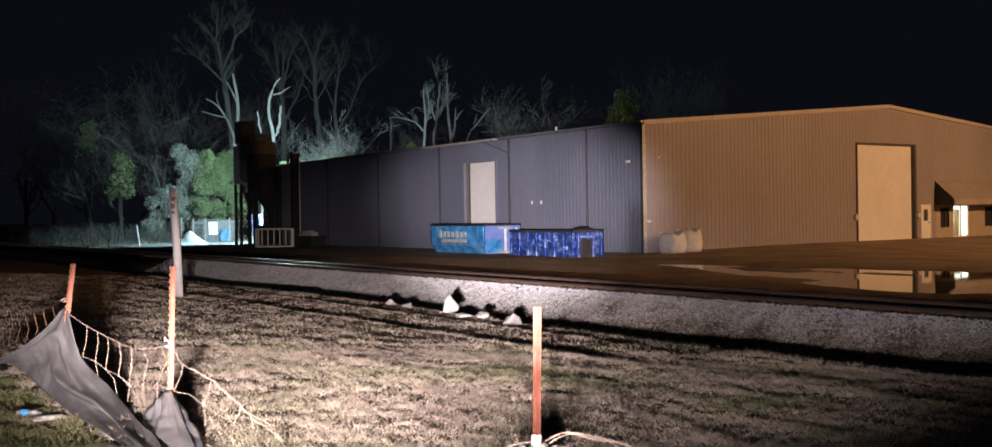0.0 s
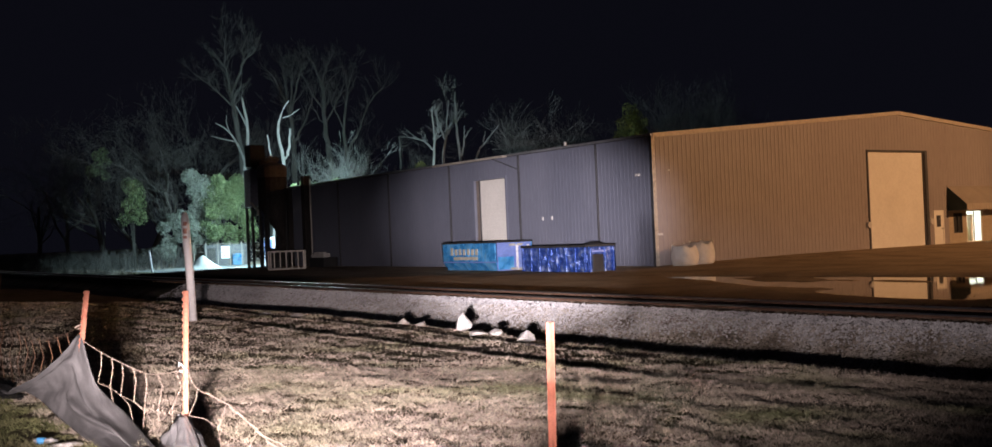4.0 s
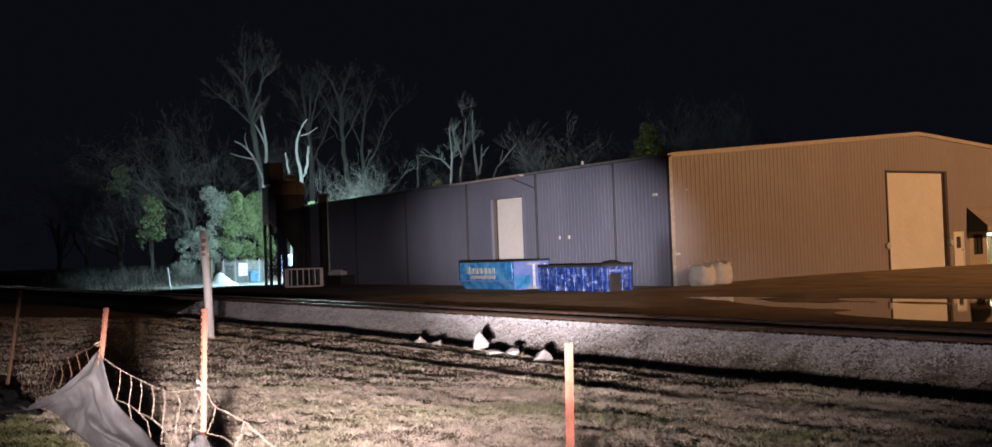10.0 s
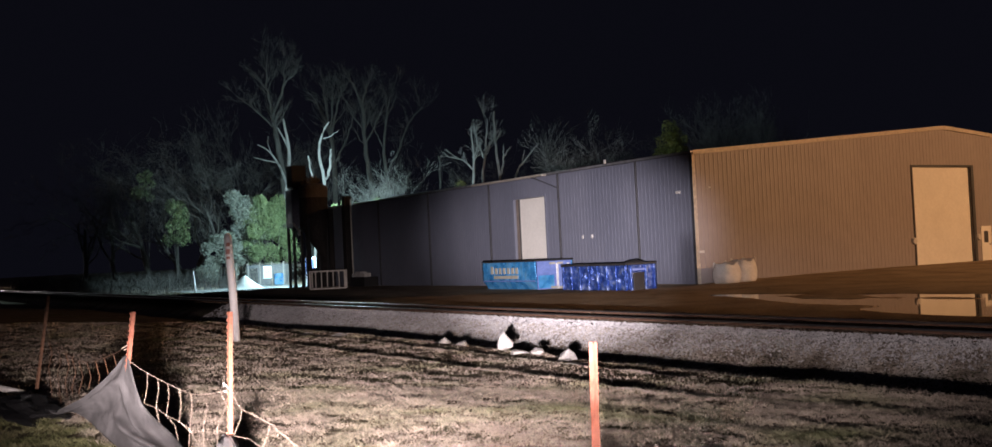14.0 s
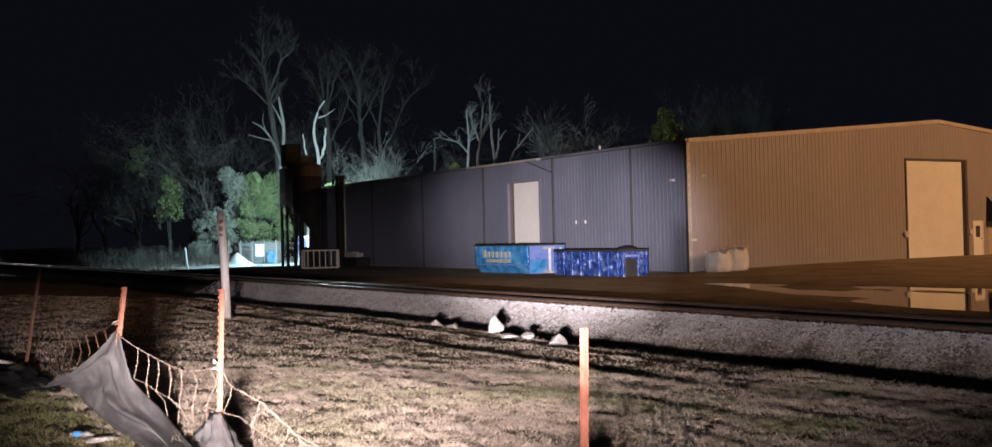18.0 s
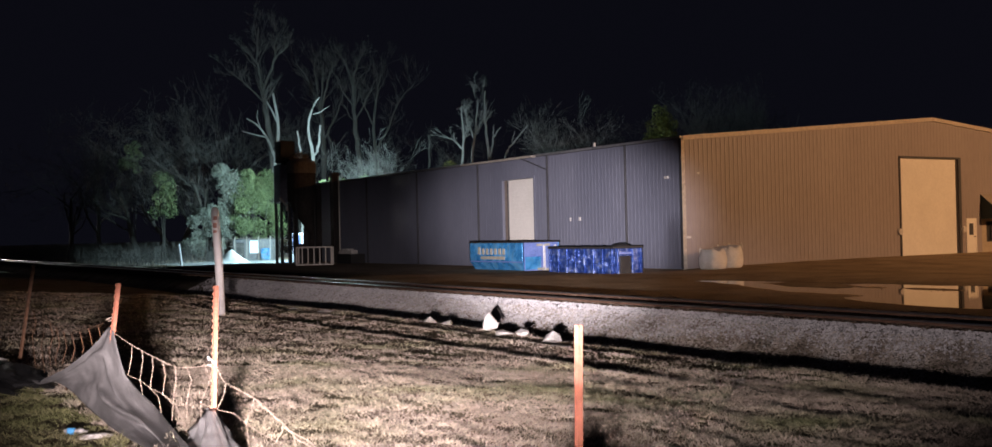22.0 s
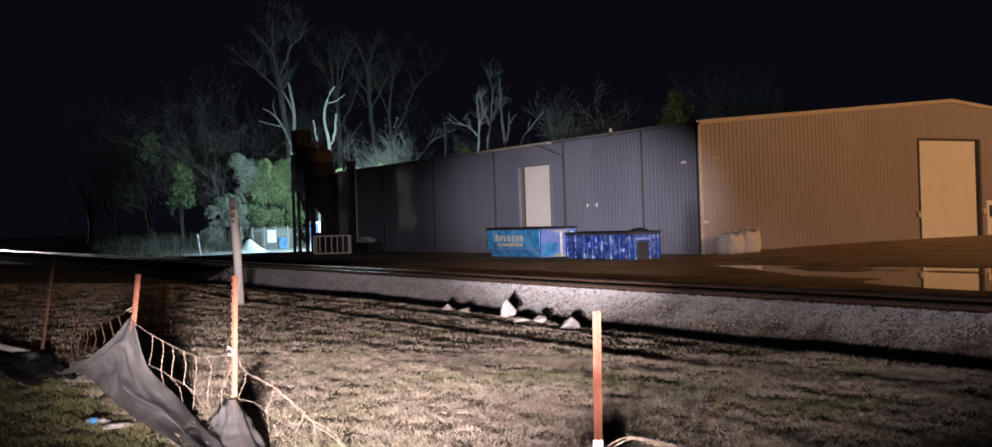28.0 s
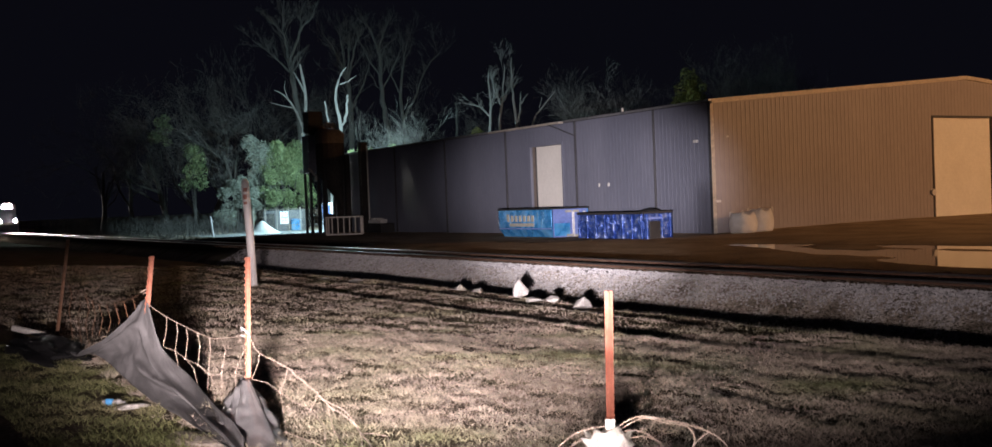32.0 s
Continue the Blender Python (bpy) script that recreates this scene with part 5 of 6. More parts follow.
for pts in ([(4.2, 5.61, 0.19), (4.26, 5.58, 0.23), (4.34, 5.53, 0.26), (4.48, 5.44, 0.23), (4.61, 5.36, 0.19), (4.72, 5.3, 0.14), (4.8, 5.25, 0.07), (4.84, 5.23, 0.0)],
            [(4.21, 5.6, 0.17), (4.28, 5.56, 0.22), (4.37, 5.51, 0.25), (4.48, 5.44, 0.21), (4.6, 5.37, 0.18), (4.64, 5.35, 0.1), (4.61, 5.36, 0.01)],
            [(4.19, 5.61, 0.15), (4.27, 5.57, 0.17), (4.36, 5.51, 0.15), (4.44, 5.46, 0.07), (4.45, 5.46, 0.01)],
            [(4.72, 5.3, 0.14), (4.65, 5.34, 0.08), (4.6, 5.37, 0.0)], [(4.22, 5.6, 0.10), (4.32, 5.53, 0.13), (4.42, 5.48, 0.10), (4.52, 5.42, 0.01)],
            [(4.16, 5.64, 0.2), (4.09, 5.67, 0.2), (3.98, 5.74, 0.17), (3.9, 5.79, 0.11), (3.81, 5.84, 0.02)],
            [(4.15, 5.64, 0.16), (4.08, 5.68, 0.16), (3.92, 5.77, 0.07), (3.88, 5.8, 0.01)]):
    part("wire_loop", rod(spline(pts, 18), 0.0046, 5), M["wire"], wb)

# weak far stretch of wire beyond the leaning post
wx = thing("wire_fence", (0, 0, 0), "slack rusty wire in the dark grass", "wire fence")
top = spline([(2.30, 10.74, 0.93), (2.26, 11.6, 0.80), (2.28, 12.8, 0.72), (2.34, 14.2, 0.78), (2.42, 16.3, 0.86)], 30)
part("top_strand", rod(top, 0.0030, 5), M["rust"], wx)
for i in range(2, 28, 3):
    p = top[i]
    part("stay_wire", rod([p, p + Vector((0.03, -0.04, -0.18)), p + Vector((-0.01, 0.02, -0.36)), p + Vector((0.02, 0.0, -p.z + 0.05))], 0.004, 4), M["rust"], wx)

# litter
bt = thing("plastic_bottle", (1.87, 9.98, height(1.87, 9.98) + 0.03), "crushed clear drink bottle with a blue band", "bottle", turn=-40)
bm = tube(bmesh.new(), [(-0.10, 0, 0), (-0.07, 0, 0.0), (-0.01, 0.01, -0.006), (0.05, 0.006, 0.002), (0.085, 0.012, -0.004), (0.11, 0.016, -0.004)], [0.018, 0.031, 0.024, 0.029, 0.014, 0.012], 10)
bmesh.ops.recalc_face_normals(bm, faces=bm.faces)
part("bottle_body", bm, M["clear_plastic"], bt)
part("blue_band", rod([(-0.068, 0, 0.001), (-0.005, 0.008, -0.003)], 0.032, 10), M["blue_litter"], bt, "bright blue band")
bg = thing("plastic_bag", (1.98, 9.72, height(1.98, 9.72)), "flattened translucent plastic bag in the grass", "plastic bag")
bm = bmesh.new()
bmesh.ops.create_icosphere(bm, subdivisions=2, radius=1)
for v in bm.verts:
    v.co = Vector((v.co.x * 0.16, v.co.y * 0.11, max(0, v.co.z) * 0.03 + 0.005)) * (1 + 0.3 * noise.noise(v.co * 3))
part("film", bm, M["plastic_white"], bg)


def slab(x, y, sx, sy, sz, seed, label):
    t = thing("stone_slab", (x, y, height(x, y) - 0.02), label, "stone", turn=seed * 12)
    bm = bmesh.new()
    bmesh.ops.create_icosphere(bm, subdivisions=3, radius=1)
    for v in bm.verts:
        k = 1 + 0.25 * noise.noise(v.co * 1.6 + Vector((seed, 0, 0)))
        v.co = Vector((v.co.x * sx * k, v.co.y * sy * k, max(-0.1, min(0.8, v.co.z)) * sz * k))
    part("stone", bm, M["slab_stone"], t)


slab(2.10, 8.02, 0.18, 0.42, 0.06, 1, "flat pale stone beside the torn fabric")
slab(5.98, 4.62, 0.24, 0.10, 0.07, 2, "flat pale stone in the dark grass")
bk = thing("plastic_sheeting", (1.95, 14.7, height(1.95, 14.7)), "crumpled black plastic sheeting in the grass", "sheeting")
bm = bmesh.new()
bmesh.ops.create_icosphere(bm, subdivisions=4, radius=1)
for v in bm.verts:
    k = 1 + 0.45 * noise.noise(v.co * 2.1) + 0.15 * noise.noise(v.co * 6)
    v.co = Vector((v.co.x * 0.42 * k, v.co.y * 1.55 * k, max(0, v.co.z) * 0.13 * k))
part("sheet", bm, M["black_bag"], bk)
br = thing("plastic_pipe", (2.02, 16.7, height(2.02, 16.7) + 0.09), "short white plastic pipe lying in the dark grass", "pipe")
part("pipe", rod([(-0.20, 0.14, 0.07), (0.20, -0.14, -0.05)], 0.045, 8), M["plastic_white"], br)


# ---- trees behind the warehouse ----
class Wood:
    """Collects tapered three- to six-sided limbs for one mesh."""

    def __init__(self, seed):
        self.r, self.v, self.f, self.tips = random.Random(seed), [], [], []

    def limb(self, pts, radii, sides):
        base = len(self.v)
        for i, p in enumerate(pts):
            d = (pts[min(i + 1, len(pts) - 1)] - pts[max(i - 1, 0)])
            d = d.normalized() if d.length > 1e-6 else Vector((0, 0, 1))
            side = d.cross(Vector((0.3, 0.2, 1)) if abs(d.z) < 0.95 else Vector((1, 0.2, 0))).normalized()
            up = side.cross(d)
            for k in range(sides):
                a = 2 * math.pi * k / sides
                self.v.append(p + radii[i] * (math.cos(a) * side + math.sin(a) * up))
        for i in range(len(pts) - 1):
            for k in range(sides):
                a, b = base + i * sides + k, base + i * sides + (k + 1) % sides
                self.f.append((a, b, b + sides, a + sides))

    def grow(self, p, d, length, radius, level, levels, spread, rise, kids, wander=0.22):
        r = self.r
        n = 7 if level == 0 else 5 if level < 3 else 3
        pts, rad = [p.copy()], [radius]
        end = 0.45 if level < levels else 0.3
        for i in range(n):
            d = (d + Vector((r.gauss(0, wander), r.gauss(0, wander), r.gauss(0, wander * 0.6) + rise))).normalized()
            pts.append(pts[-1] + d * length / n)
            rad.append(radius * (1 - (1 - end) * (i + 1) / n))
        self.limb(pts, rad, 6 if level == 0 else 4 if level < 2 else 3)
        if level >= levels:
            self.tips.append(pts[-1])
            return
        for _ in range(kids[min(level, len(kids) - 1)]):
            k = r.randint(max(1, n // 2 - (level > 0)), n)
            q = pts[k]
            axis = Vector((r.gauss(0, 1), r.gauss(0, 1), r.gauss(0, 0.5))).normalized()
            nd = (d + axis * spread * r.uniform(0.6, 1.3)).normalized()
            self.grow(q, nd, length * r.uniform(0.48, 0.78), max(0.010, rad[k] * r.uniform(0.38, 0.66)), level + 1, levels, spread, rise, kids, min(0.34, wander + 0.07))


def bare_tree(x, y, h, radius, seed, mat, label, lean=(0, 0), levels=5, kids=(6, 4, 3, 3, 2), spread=0.75, rise=0.06, trunk=0.45, group="bare trees behind the warehouse", stems=1):
    w = Wood(seed)
    t = thing("bare_tree", (x, y, -0.5), label, "tree", group)
    for s in range(stems):
        a = seed * 1.7 + s * 2.4
        d = Vector((lean[0] + (0.25 * math.cos(a) if stems > 1 else 0), lean[1] + (0.25 * math.sin(a) if stems > 1 else 0), 1)).normalized()
        w.grow(Vector((0.2 * math.cos(a) * (stems > 1), 0.2 * math.sin(a) * (stems > 1), -0.2)), d, h * trunk, radius, 0, levels, spread, rise, kids, 0.13)
    zs = max(v.z for v in w.v)
    k = h / zs
    trunk_v = [Vector((v.x * min(k, 1.3), v.y * min(k, 1.3), v.z * k)) for v in w.v]
    ob = new("crown", mesh_of("crown", trunk_v, w.f, mat, True))
    ob.parent = t
    return t


def leaf_cloud(parent, clumps, n, size, mat, seed, name="foliage"):
    """Many small leaves gathered in uneven clumps (x, y, z, radius)."""
    r = np.random.default_rng(seed)
    c = np.array(clumps, float)
    pick = r.choice(len(c), n, p=c[:, 3] ** 2 / (c[:, 3] ** 2).sum())
    d = r.normal(0, 1, (n, 3))
    d /= np.linalg.norm(d, axis=1, keepdims=True)
    p = c[pick, :3] + d * (c[pick, 3] * r.uniform(0.35, 1.12, n) ** 0.6)[:, None]
    a, b = r.normal(0, 1, (n, 3)), r.normal(0, 1, (n, 3))
    a /= np.linalg.norm(a, axis=1, keepdims=True)
    b = np.cross(a, b)
    b /= np.linalg.norm(b, axis=1, keepdims=True)
    s = size * r.uniform(0.5, 1.4, n)[:, None]
    v = np.stack([p - a * s, p + b * s * 0.6, p + a * s, p - b * s * 0.6], 1)
    me = bpy.data.meshes.new(name)
    me.from_pydata(v.reshape(-1, 3).tolist(), [], np.arange(4 * n).reshape(-1, 4).tolist())
    me.materials.append(mat)
    ob = new(name, me)
    ob.parent = parent
    return ob


def dead_snag(x, y, stems, mat, label, seed):
    """A broken pale trunk; each stem is a list of places with a radius."""
    t = thing("dead_tree", (x, y, -0.5), label, "tree", "dead trees behind the warehouse")
    for pts in stems:
        r = random.Random(seed)
        line = spline([q[:3] for q in pts], 14)
        rad = [0.75 * (pts[0][3] + (pts[-1][3] - pts[0][3]) * i / 13) for i in range(14)]
        line = [p + Vector((r.gauss(0, 0.06), r.gauss(0, 0.06), 0)) for p in line]
        bm = tube(bmesh.new(), line, rad, 7)
        bmesh.ops.recalc_face_normals(bm, faces=bm.faces)
        part("stem", bm, mat, t)
    return t


def shaped_tree(x, y, stems, seed, mat, label, twigs=9):
    """A bare tree on traced stems, each a list of (sideways, height, radius); side branches and twigs grow from them."""
    w = Wood(seed)
    t = thing("bare_tree", (x, y, -0.5), label, "tree", "bare trees behind the warehouse")
    for n, stem in enumerate(stems):
        back = w.r.uniform(-0.6, 0.6) if n else 0.0
        line = spline([(0.84 * r, -0.54 * r + back * i / len(stem), z) for i, (r, z, q) in enumerate(stem)], 14)
        line = [p + Vector((w.r.gauss(0, 0.05), w.r.gauss(0, 0.05), 0)) for p in line]
        rad = [stem[0][2] + (stem[-1][2] - stem[0][2]) * i / 13 for i in range(14)]
        w.limb(line, rad, 6)
        size = (line[-1] - line[0]).length
        for k in range(twigs + (5 if n else 0)):
            i = w.r.randint(4 if n else 8, 13)
            d = (line[i] - line[i - 1]).normalized()
            side = Vector((w.r.gauss(0, 1), w.r.gauss(0, 1), w.r.gauss(0.2, 0.5))).normalized()
            w.grow(line[i], (d + 0.75 * side).normalized(), min(2.4, size * w.r.uniform(0.15, 0.36)), max(0.014, rad[i] * 0.36), 2, 4, 0.5, 0.08, (0, 0, 4, 4), 0.24)
    ob = new("crown", mesh_of("crown", w.v, w.f, mat, True))
    ob.parent = t
    return t


# the tall lit tree by the hopper, with its pale dead limbs
ta = shaped_tree(40.3, 108.0, [[(0.3, -0.2, 0.40), (0.3, 10.8, 0.34), (-0.2, 15.5, 0.28), (-0.45, 18.1, 0.20)], [(-0.45, 18.0, 0.17), (-1.0, 20.8, 0.13), (-0.85, 24.6, 0.03)],
                               [(-0.95, 20.7, 0.11), (-1.8, 21.8, 0.08), (-2.7, 22.8, 0.03)], [(-0.45, 18.0, 0.17), (0.85, 21.1, 0.12), (1.0, 22.9, 0.09), (1.7, 24.3, 0.03)],
                               [(0.9, 21.4, 0.08), (2.0, 22.4, 0.05), (2.4, 23.4, 0.02)], [(-0.3, 16.5, 0.10), (-2.2, 18.6, 0.07), (-4.4, 20.4, 0.03)]], 5, M["bark_mid"], "tall bare tree beside the hopper tower", 12)
for pts in ([(0.3, 9.0, 0.26), (0.8, 12.1, 0.22), (0.9, 14.5, 0.19), (0.6, 16.5, 0.16), (0.45, 17.5, 0.12)], [(0.85, 14.4, 0.14), (0.33, 15.6, 0.11), (-0.25, 16.7, 0.06)],
            [(0.5, 10.8, 0.18), (-0.4, 13.0, 0.15), (-1.4, 14.3, 0.10), (-2.4, 14.9, 0.05)], [(-0.4, 12.9, 0.10), (-1.6, 13.2, 0.07), (-2.9, 13.6, 0.03)], [(-1.0, 14.0, 0.06), (-1.3, 15.0, 0.04), (-1.2, 15.8, 0.02)]):
    line = spline([(0.84 * r, -0.54 * r - 0.4, z) for r, z, q in pts], 12)
    bm = tube(bmesh.new(), line, [0.8 * (pts[0][2] + (pts[-1][2] - pts[0][2]) * i / 11) for i in range(12)], 6)
    bmesh.ops.recalc_face_normals(bm, faces=bm.faces)
    part("dead_limb", bm, M["bark_pale"], ta, "pale barkless limb")
dead_snag(42.3, 101.0, [[(0, 0, 0, 0.34), (0.1, 0, 6, 0.30), (0.0, 0, 10.5, 0.27), (-0.3, 0.1, 13.0, 0.22), (0.1, 0, 15.3, 0.15), (0.7, -0.4, 16.4, 0.09)], [(0.1, 0, 10.0, 0.22), (0.65, -0.3, 12.0, 0.20), (0.75, -0.35, 13.6, 0.13)],
                         [(0.2, 0, 14.7, 0.09), (0.9, -0.6, 15.0, 0.06), (1.5, -1.0, 15.5, 0.04)]], M["bark_pale"], "broken pale forked dead trunk", 3)
dead_snag(41.1, 101.6, [[(0.1, 0, 0, 0.2), (0.2, 0, 9.5, 0.17), (-0.1, 0, 13.0, 0.09)]], M["bark_pale"], "thin pale broken dead stem", 4)
dead_snag(65.2, 104.0, [[(0.3, 0, 0, 0.30), (0.1, 0, 11, 0.26), (-0.2, 0, 15.0, 0.18), (-0.3, 0, 18.6, 0.07)], [(0.2, 0, 11.0, 0.17), (0.7, -0.2, 13.2, 0.13), (0.7, -0.2, 14.7, 0.06)], [(0.7, -0.2, 13.3, 0.10), (1.3, -0.8, 14.4, 0.06)],
                        [(-0.3, 0, 15.0, 0.09), (0.5, -0.2, 16.2, 0.04)]], M["bark_pale"], "pale dead trunk with broken forks", 5)
dead_snag(66.7, 103.0, [[(0, 0, 0, 0.22), (0.2, 0, 10.2, 0.19), (1.0, -0.7, 12.6, 0.12), (2.3, -1.8, 14.6, 0.06)], [(0.9, -0.6, 12.4, 0.09), (1.0, -0.8, 13.9, 0.04)]], M["bark_pale"], "leaning pale dead stem", 6)
dead_snag(57.8, 104.5, [[(0, 0, 0, 0.2), (0, 0, 10.0, 0.16), (0.0, 0, 13.4, 0.10)]], M["bark_mid"], "short broken dead stem over the roof", 7)
shaped_tree(58.0, 98.0, [[(0, 0, 0.24), (0.1, 8, 0.20), (0.3, 12, 0.16), (0.2, 15.9, 0.05)], [(0.2, 11.3, 0.10), (-0.8, 12.3, 0.08), (-2.4, 12.8, 0.03)], [(0.25, 12.5, 0.09), (1.0, 13.8, 0.03)]], 21, M["bark_pale"], "slender pale bare tree over the roof", 3)
shaped_tree(60.3, 99.0, [[(0, 0, 0.22), (-0.3, 9, 0.18), (0.2, 13.4, 0.13), (0.5, 16.9, 0.03)], [(0.1, 12.5, 0.09), (-0.7, 14.4, 0.06), (-0.9, 15.9, 0.02)], [(0.2, 13.0, 0.08), (1.1, 14.6, 0.05), (1.6, 15.9, 0.02)]], 22, M["bark_pale"], "upright bare tree over the roof", 6)

# fans of dim stems between the dead trunks
shaped_tree(48.6, 114.0, [[(0.3, 0, 0.32), (0.5, 12.9, 0.26), (0.2, 17.3, 0.20)], [(0.2, 17.0, 0.15), (-1.1, 20.2, 0.10), (-2.3, 22.0, 0.03)], [(0.2, 16.0, 0.14), (-0.3, 20.2, 0.09), (-0.6, 22.2, 0.03)],
                          [(0.2, 17.0, 0.14), (0.7, 20.9, 0.09), (0.8, 22.4, 0.03)], [(0.3, 16.5, 0.14), (1.4, 20.9, 0.09), (2.1, 22.0, 0.03)], [(0.4, 13.0, 0.13), (2.2, 16.5, 0.08), (3.2, 19.5, 0.03)]], 23, M["bark_mid"], "bare tree with a fan of upright stems")
shaped_tree(52.1, 112.0, [[(0.9, 0, 0.34), (0.65, 10, 0.28), (0.2, 15, 0.24), (0.0, 20.2, 0.18)], [(0.0, 20.0, 0.14), (-1.1, 22.7, 0.09), (-2.1, 23.6, 0.03)], [(0.0, 20.0, 0.14), (0.65, 22.3, 0.10), (1.5, 23.7, 0.03)],
                          [(0.1, 17.0, 0.10), (-1.5, 19.4, 0.07), (-2.6, 21.8, 0.03)], [(0.2, 15.5, 0.10), (1.6, 18.2, 0.07), (2.6, 20.4, 0.03)]], 24, M["bark_mid"], "tall bare tree with a forked top")
shaped_tree(55.3, 112.0, [[(-0.5, 0, 0.26), (-0.5, 12, 0.20), (-0.6, 15.8, 0.16), (0.0, 19.5, 0.09), (0.4, 21.2, 0.03)], [(-0.4, 12.2, 0.13), (1.1, 14.7, 0.10), (2.5, 18.0, 0.07), (4.2, 19.8, 0.03)], [(-0.6, 15.0, 0.09), (-1.8, 17.6, 0.06), (-2.2, 19.8, 0.02)]], 25, M["bark_mid"], "bare tree with one long curving limb")

UP = (0.45, 0.12, 0.42, (5, 4, 4, 3, 3))
WIDE = (0.78, 0.05, 0.44, (6, 5, 4, 3, 3))
TREES = [(36.0, 112.0, 20.1, 0.34, 31, "bark_mid", WIDE, 1), (32.5, 114.0, 19.1, 0.34, 32, "bark_mid", WIDE, 1), (34.2, 109.0, 15.5, 0.24, 33, "bark_mid", WIDE, 1), (29.2, 118.0, 18.4, 0.34, 34, "bark_dark", WIDE, 1),
         (26.9, 124.0, 17.8, 0.3, 36, "bark_dark", WIDE, 1), (40.1, 116.0, 22.1, 0.34, 37, "bark_mid", UP, 1), (30.6, 110.0, 13.5, 0.24, 35, "bark_mid", WIDE, 1), (45.2, 110.0, 18.0, 0.26, 38, "bark_dark", UP, 2),
         (56.7, 108.0, 16.3, 0.22, 40, "bark_dark", WIDE, 1), (24.3, 130.0, 16.1, 0.3, 41, "bark_dark", WIDE, 1), (43.0, 113.0, 18.5, 0.28, 39, "bark_dark", UP, 1), (56.7, 100.0, 14.2, 0.2, 42, "bark_dark", WIDE, 1),
         (65.7, 95.0, 17.2, 0.26, 43, "bark_mid", UP, 1), (70.0, 95.0, 17.6, 0.28, 44, "bark_pale", UP, 2), (74.1, 97.0, 16.4, 0.24, 45, "bark_dark", UP, 2), (76.7, 95.0, 17.4, 0.28, 46, "bark_mid", WIDE, 1),
         (79.5, 95.0, 17.2, 0.28, 50, "bark_mid", WIDE, 1), (90.4, 95.0, 21.0, 0.26, 47, "twig_pale", UP, 3), (94.0, 95.0, 21.8, 0.26, 48, "twig_pale", UP, 3), (98.5, 96.0, 20.6, 0.26, 49, "twig_pale", UP, 3),
         (105.0, 98.0, 18.5, 0.26, 51, "bark_mid", UP, 2), (64.6, 98.0, 15.8, 0.22, 52, "bark_dark", WIDE, 1)]
for x, y, h, rad, seed, mat, style, stems in TREES:
    bare_tree(x, y, h, rad, seed, M[mat], "bare winter tree behind the warehouse", (0, 0), 5, style[3], *style[:3], stems=stems)

# pale twiggy crown behind the grey wall
bare_tree(48.6, 100.0, 13.4, 0.18, 61, M["twig_pale"], "pale twiggy many-stemmed tree over the roof", (0, 0), 5, (6, 4, 3, 3, 2), 0.6, 0.10, 0.5, stems=5)


def leafy(name, x, y, clumps, n, size, mat, seed, label, trunk=True):
    t = thing(name, (x, y, -0.5), label, "tree" if "tree" in name else "bush", "green growth behind the yard")
    if trunk:
        w = Wood(seed)
        for c in clumps[::2]:
            top = Vector(c[:3])
            w.limb(spline([(0, 0, -0.1), (top.x * 0.4, top.y * 0.4, top.z * 0.45), top], 6), [0.075, 0.065, 0.055, 0.045, 0.035, 0.02], 5)
        ob = new("trunk", mesh_of("trunk", w.v, w.f, M["bark_dark"], True))
        ob.parent = t
    leaf_cloud(t, clumps, n, size, mat, seed)
    return t


def clumps_in(seed, n, rx, ry, z0, z1, r0, r1):
    r = random.Random(seed)
    out = []
    for i in range(n):
        z = z0 + (z1 - z0) * (i + 0.5) / n
        k = 1.0 - 0.5 * (z - z0) / (z1 - z0)
        out.append((r.uniform(-rx, rx) * k, r.uniform(-ry, ry) * k, z + r.uniform(-0.4, 0.4), r.uniform(r0, r1)))
    return out


leafy("ivy_tree", 37.6, 103.8, clumps_in(1, 34, 2.9, 1.8, 2.6, 8.8, 0.5, 1.2), 34000, 0.07, M["leaf_green"], 71, "thick ivy-green growth lit by a flood lamp")
leafy("ivy_tree", 34.9, 104.6, clumps_in(2, 26, 2.2, 1.6, 2.2, 9.4, 0.4, 1.1), 17000, 0.07, M["leaf_grey"], 72, "grey-green vine-covered tree in flood light")
leafy("ivy_tree", 28.8, 106.6, clumps_in(3, 9, 1.4, 1.2, 5.0, 8.6, 0.5, 0.9), 2600, 0.10, M["leaf_green"], 73, "dim green ivy on a trunk")
leafy("ivy_tree", 27.2, 112.0, clumps_in(6, 6, 1.0, 1.0, 9.5, 12.0, 0.4, 0.8), 1200, 0.10, M["leaf_green"], 76, "dim green ivy high on a trunk")
leafy("ivy_tree", 32.4, 104.4, clumps_in(4, 18, 2.2, 1.3, 0.9, 5.6, 0.4, 0.9), 9000, 0.07, M["leaf_grey"], 74, "grey-green thicket at the yard's edge")
leafy("leafy_tree", 82.5, 93.0, clumps_in(5, 22, 2.1, 1.8, 10.4, 15.6, 0.5, 1.0), 4200, 0.13, M["leaf_yellow"], 75, "yellow-green leafy tree over the roof")
for i, (x, y, z) in enumerate(((42.2, 98.0, 8.2), (44.0, 98.5, 8.6), (45.0, 94.5, 7.9), (48.0, 96.0, 8.4), (53.5, 97.0, 9.6), (56.5, 98.5, 10.0))):
    leafy("leafy_bush", x, y, [(a, b, c * (z / 8.0), d) for a, b, c, d in clumps_in(80 + i, 7, 1.4, 1.0, 3.0, 8.0, 0.3, 0.7)], 1500, 0.08, M["leaf_yellow"] if i in (4, 5) else M["leaf_green"], 80 + i, "green bush top showing over the grey wall")
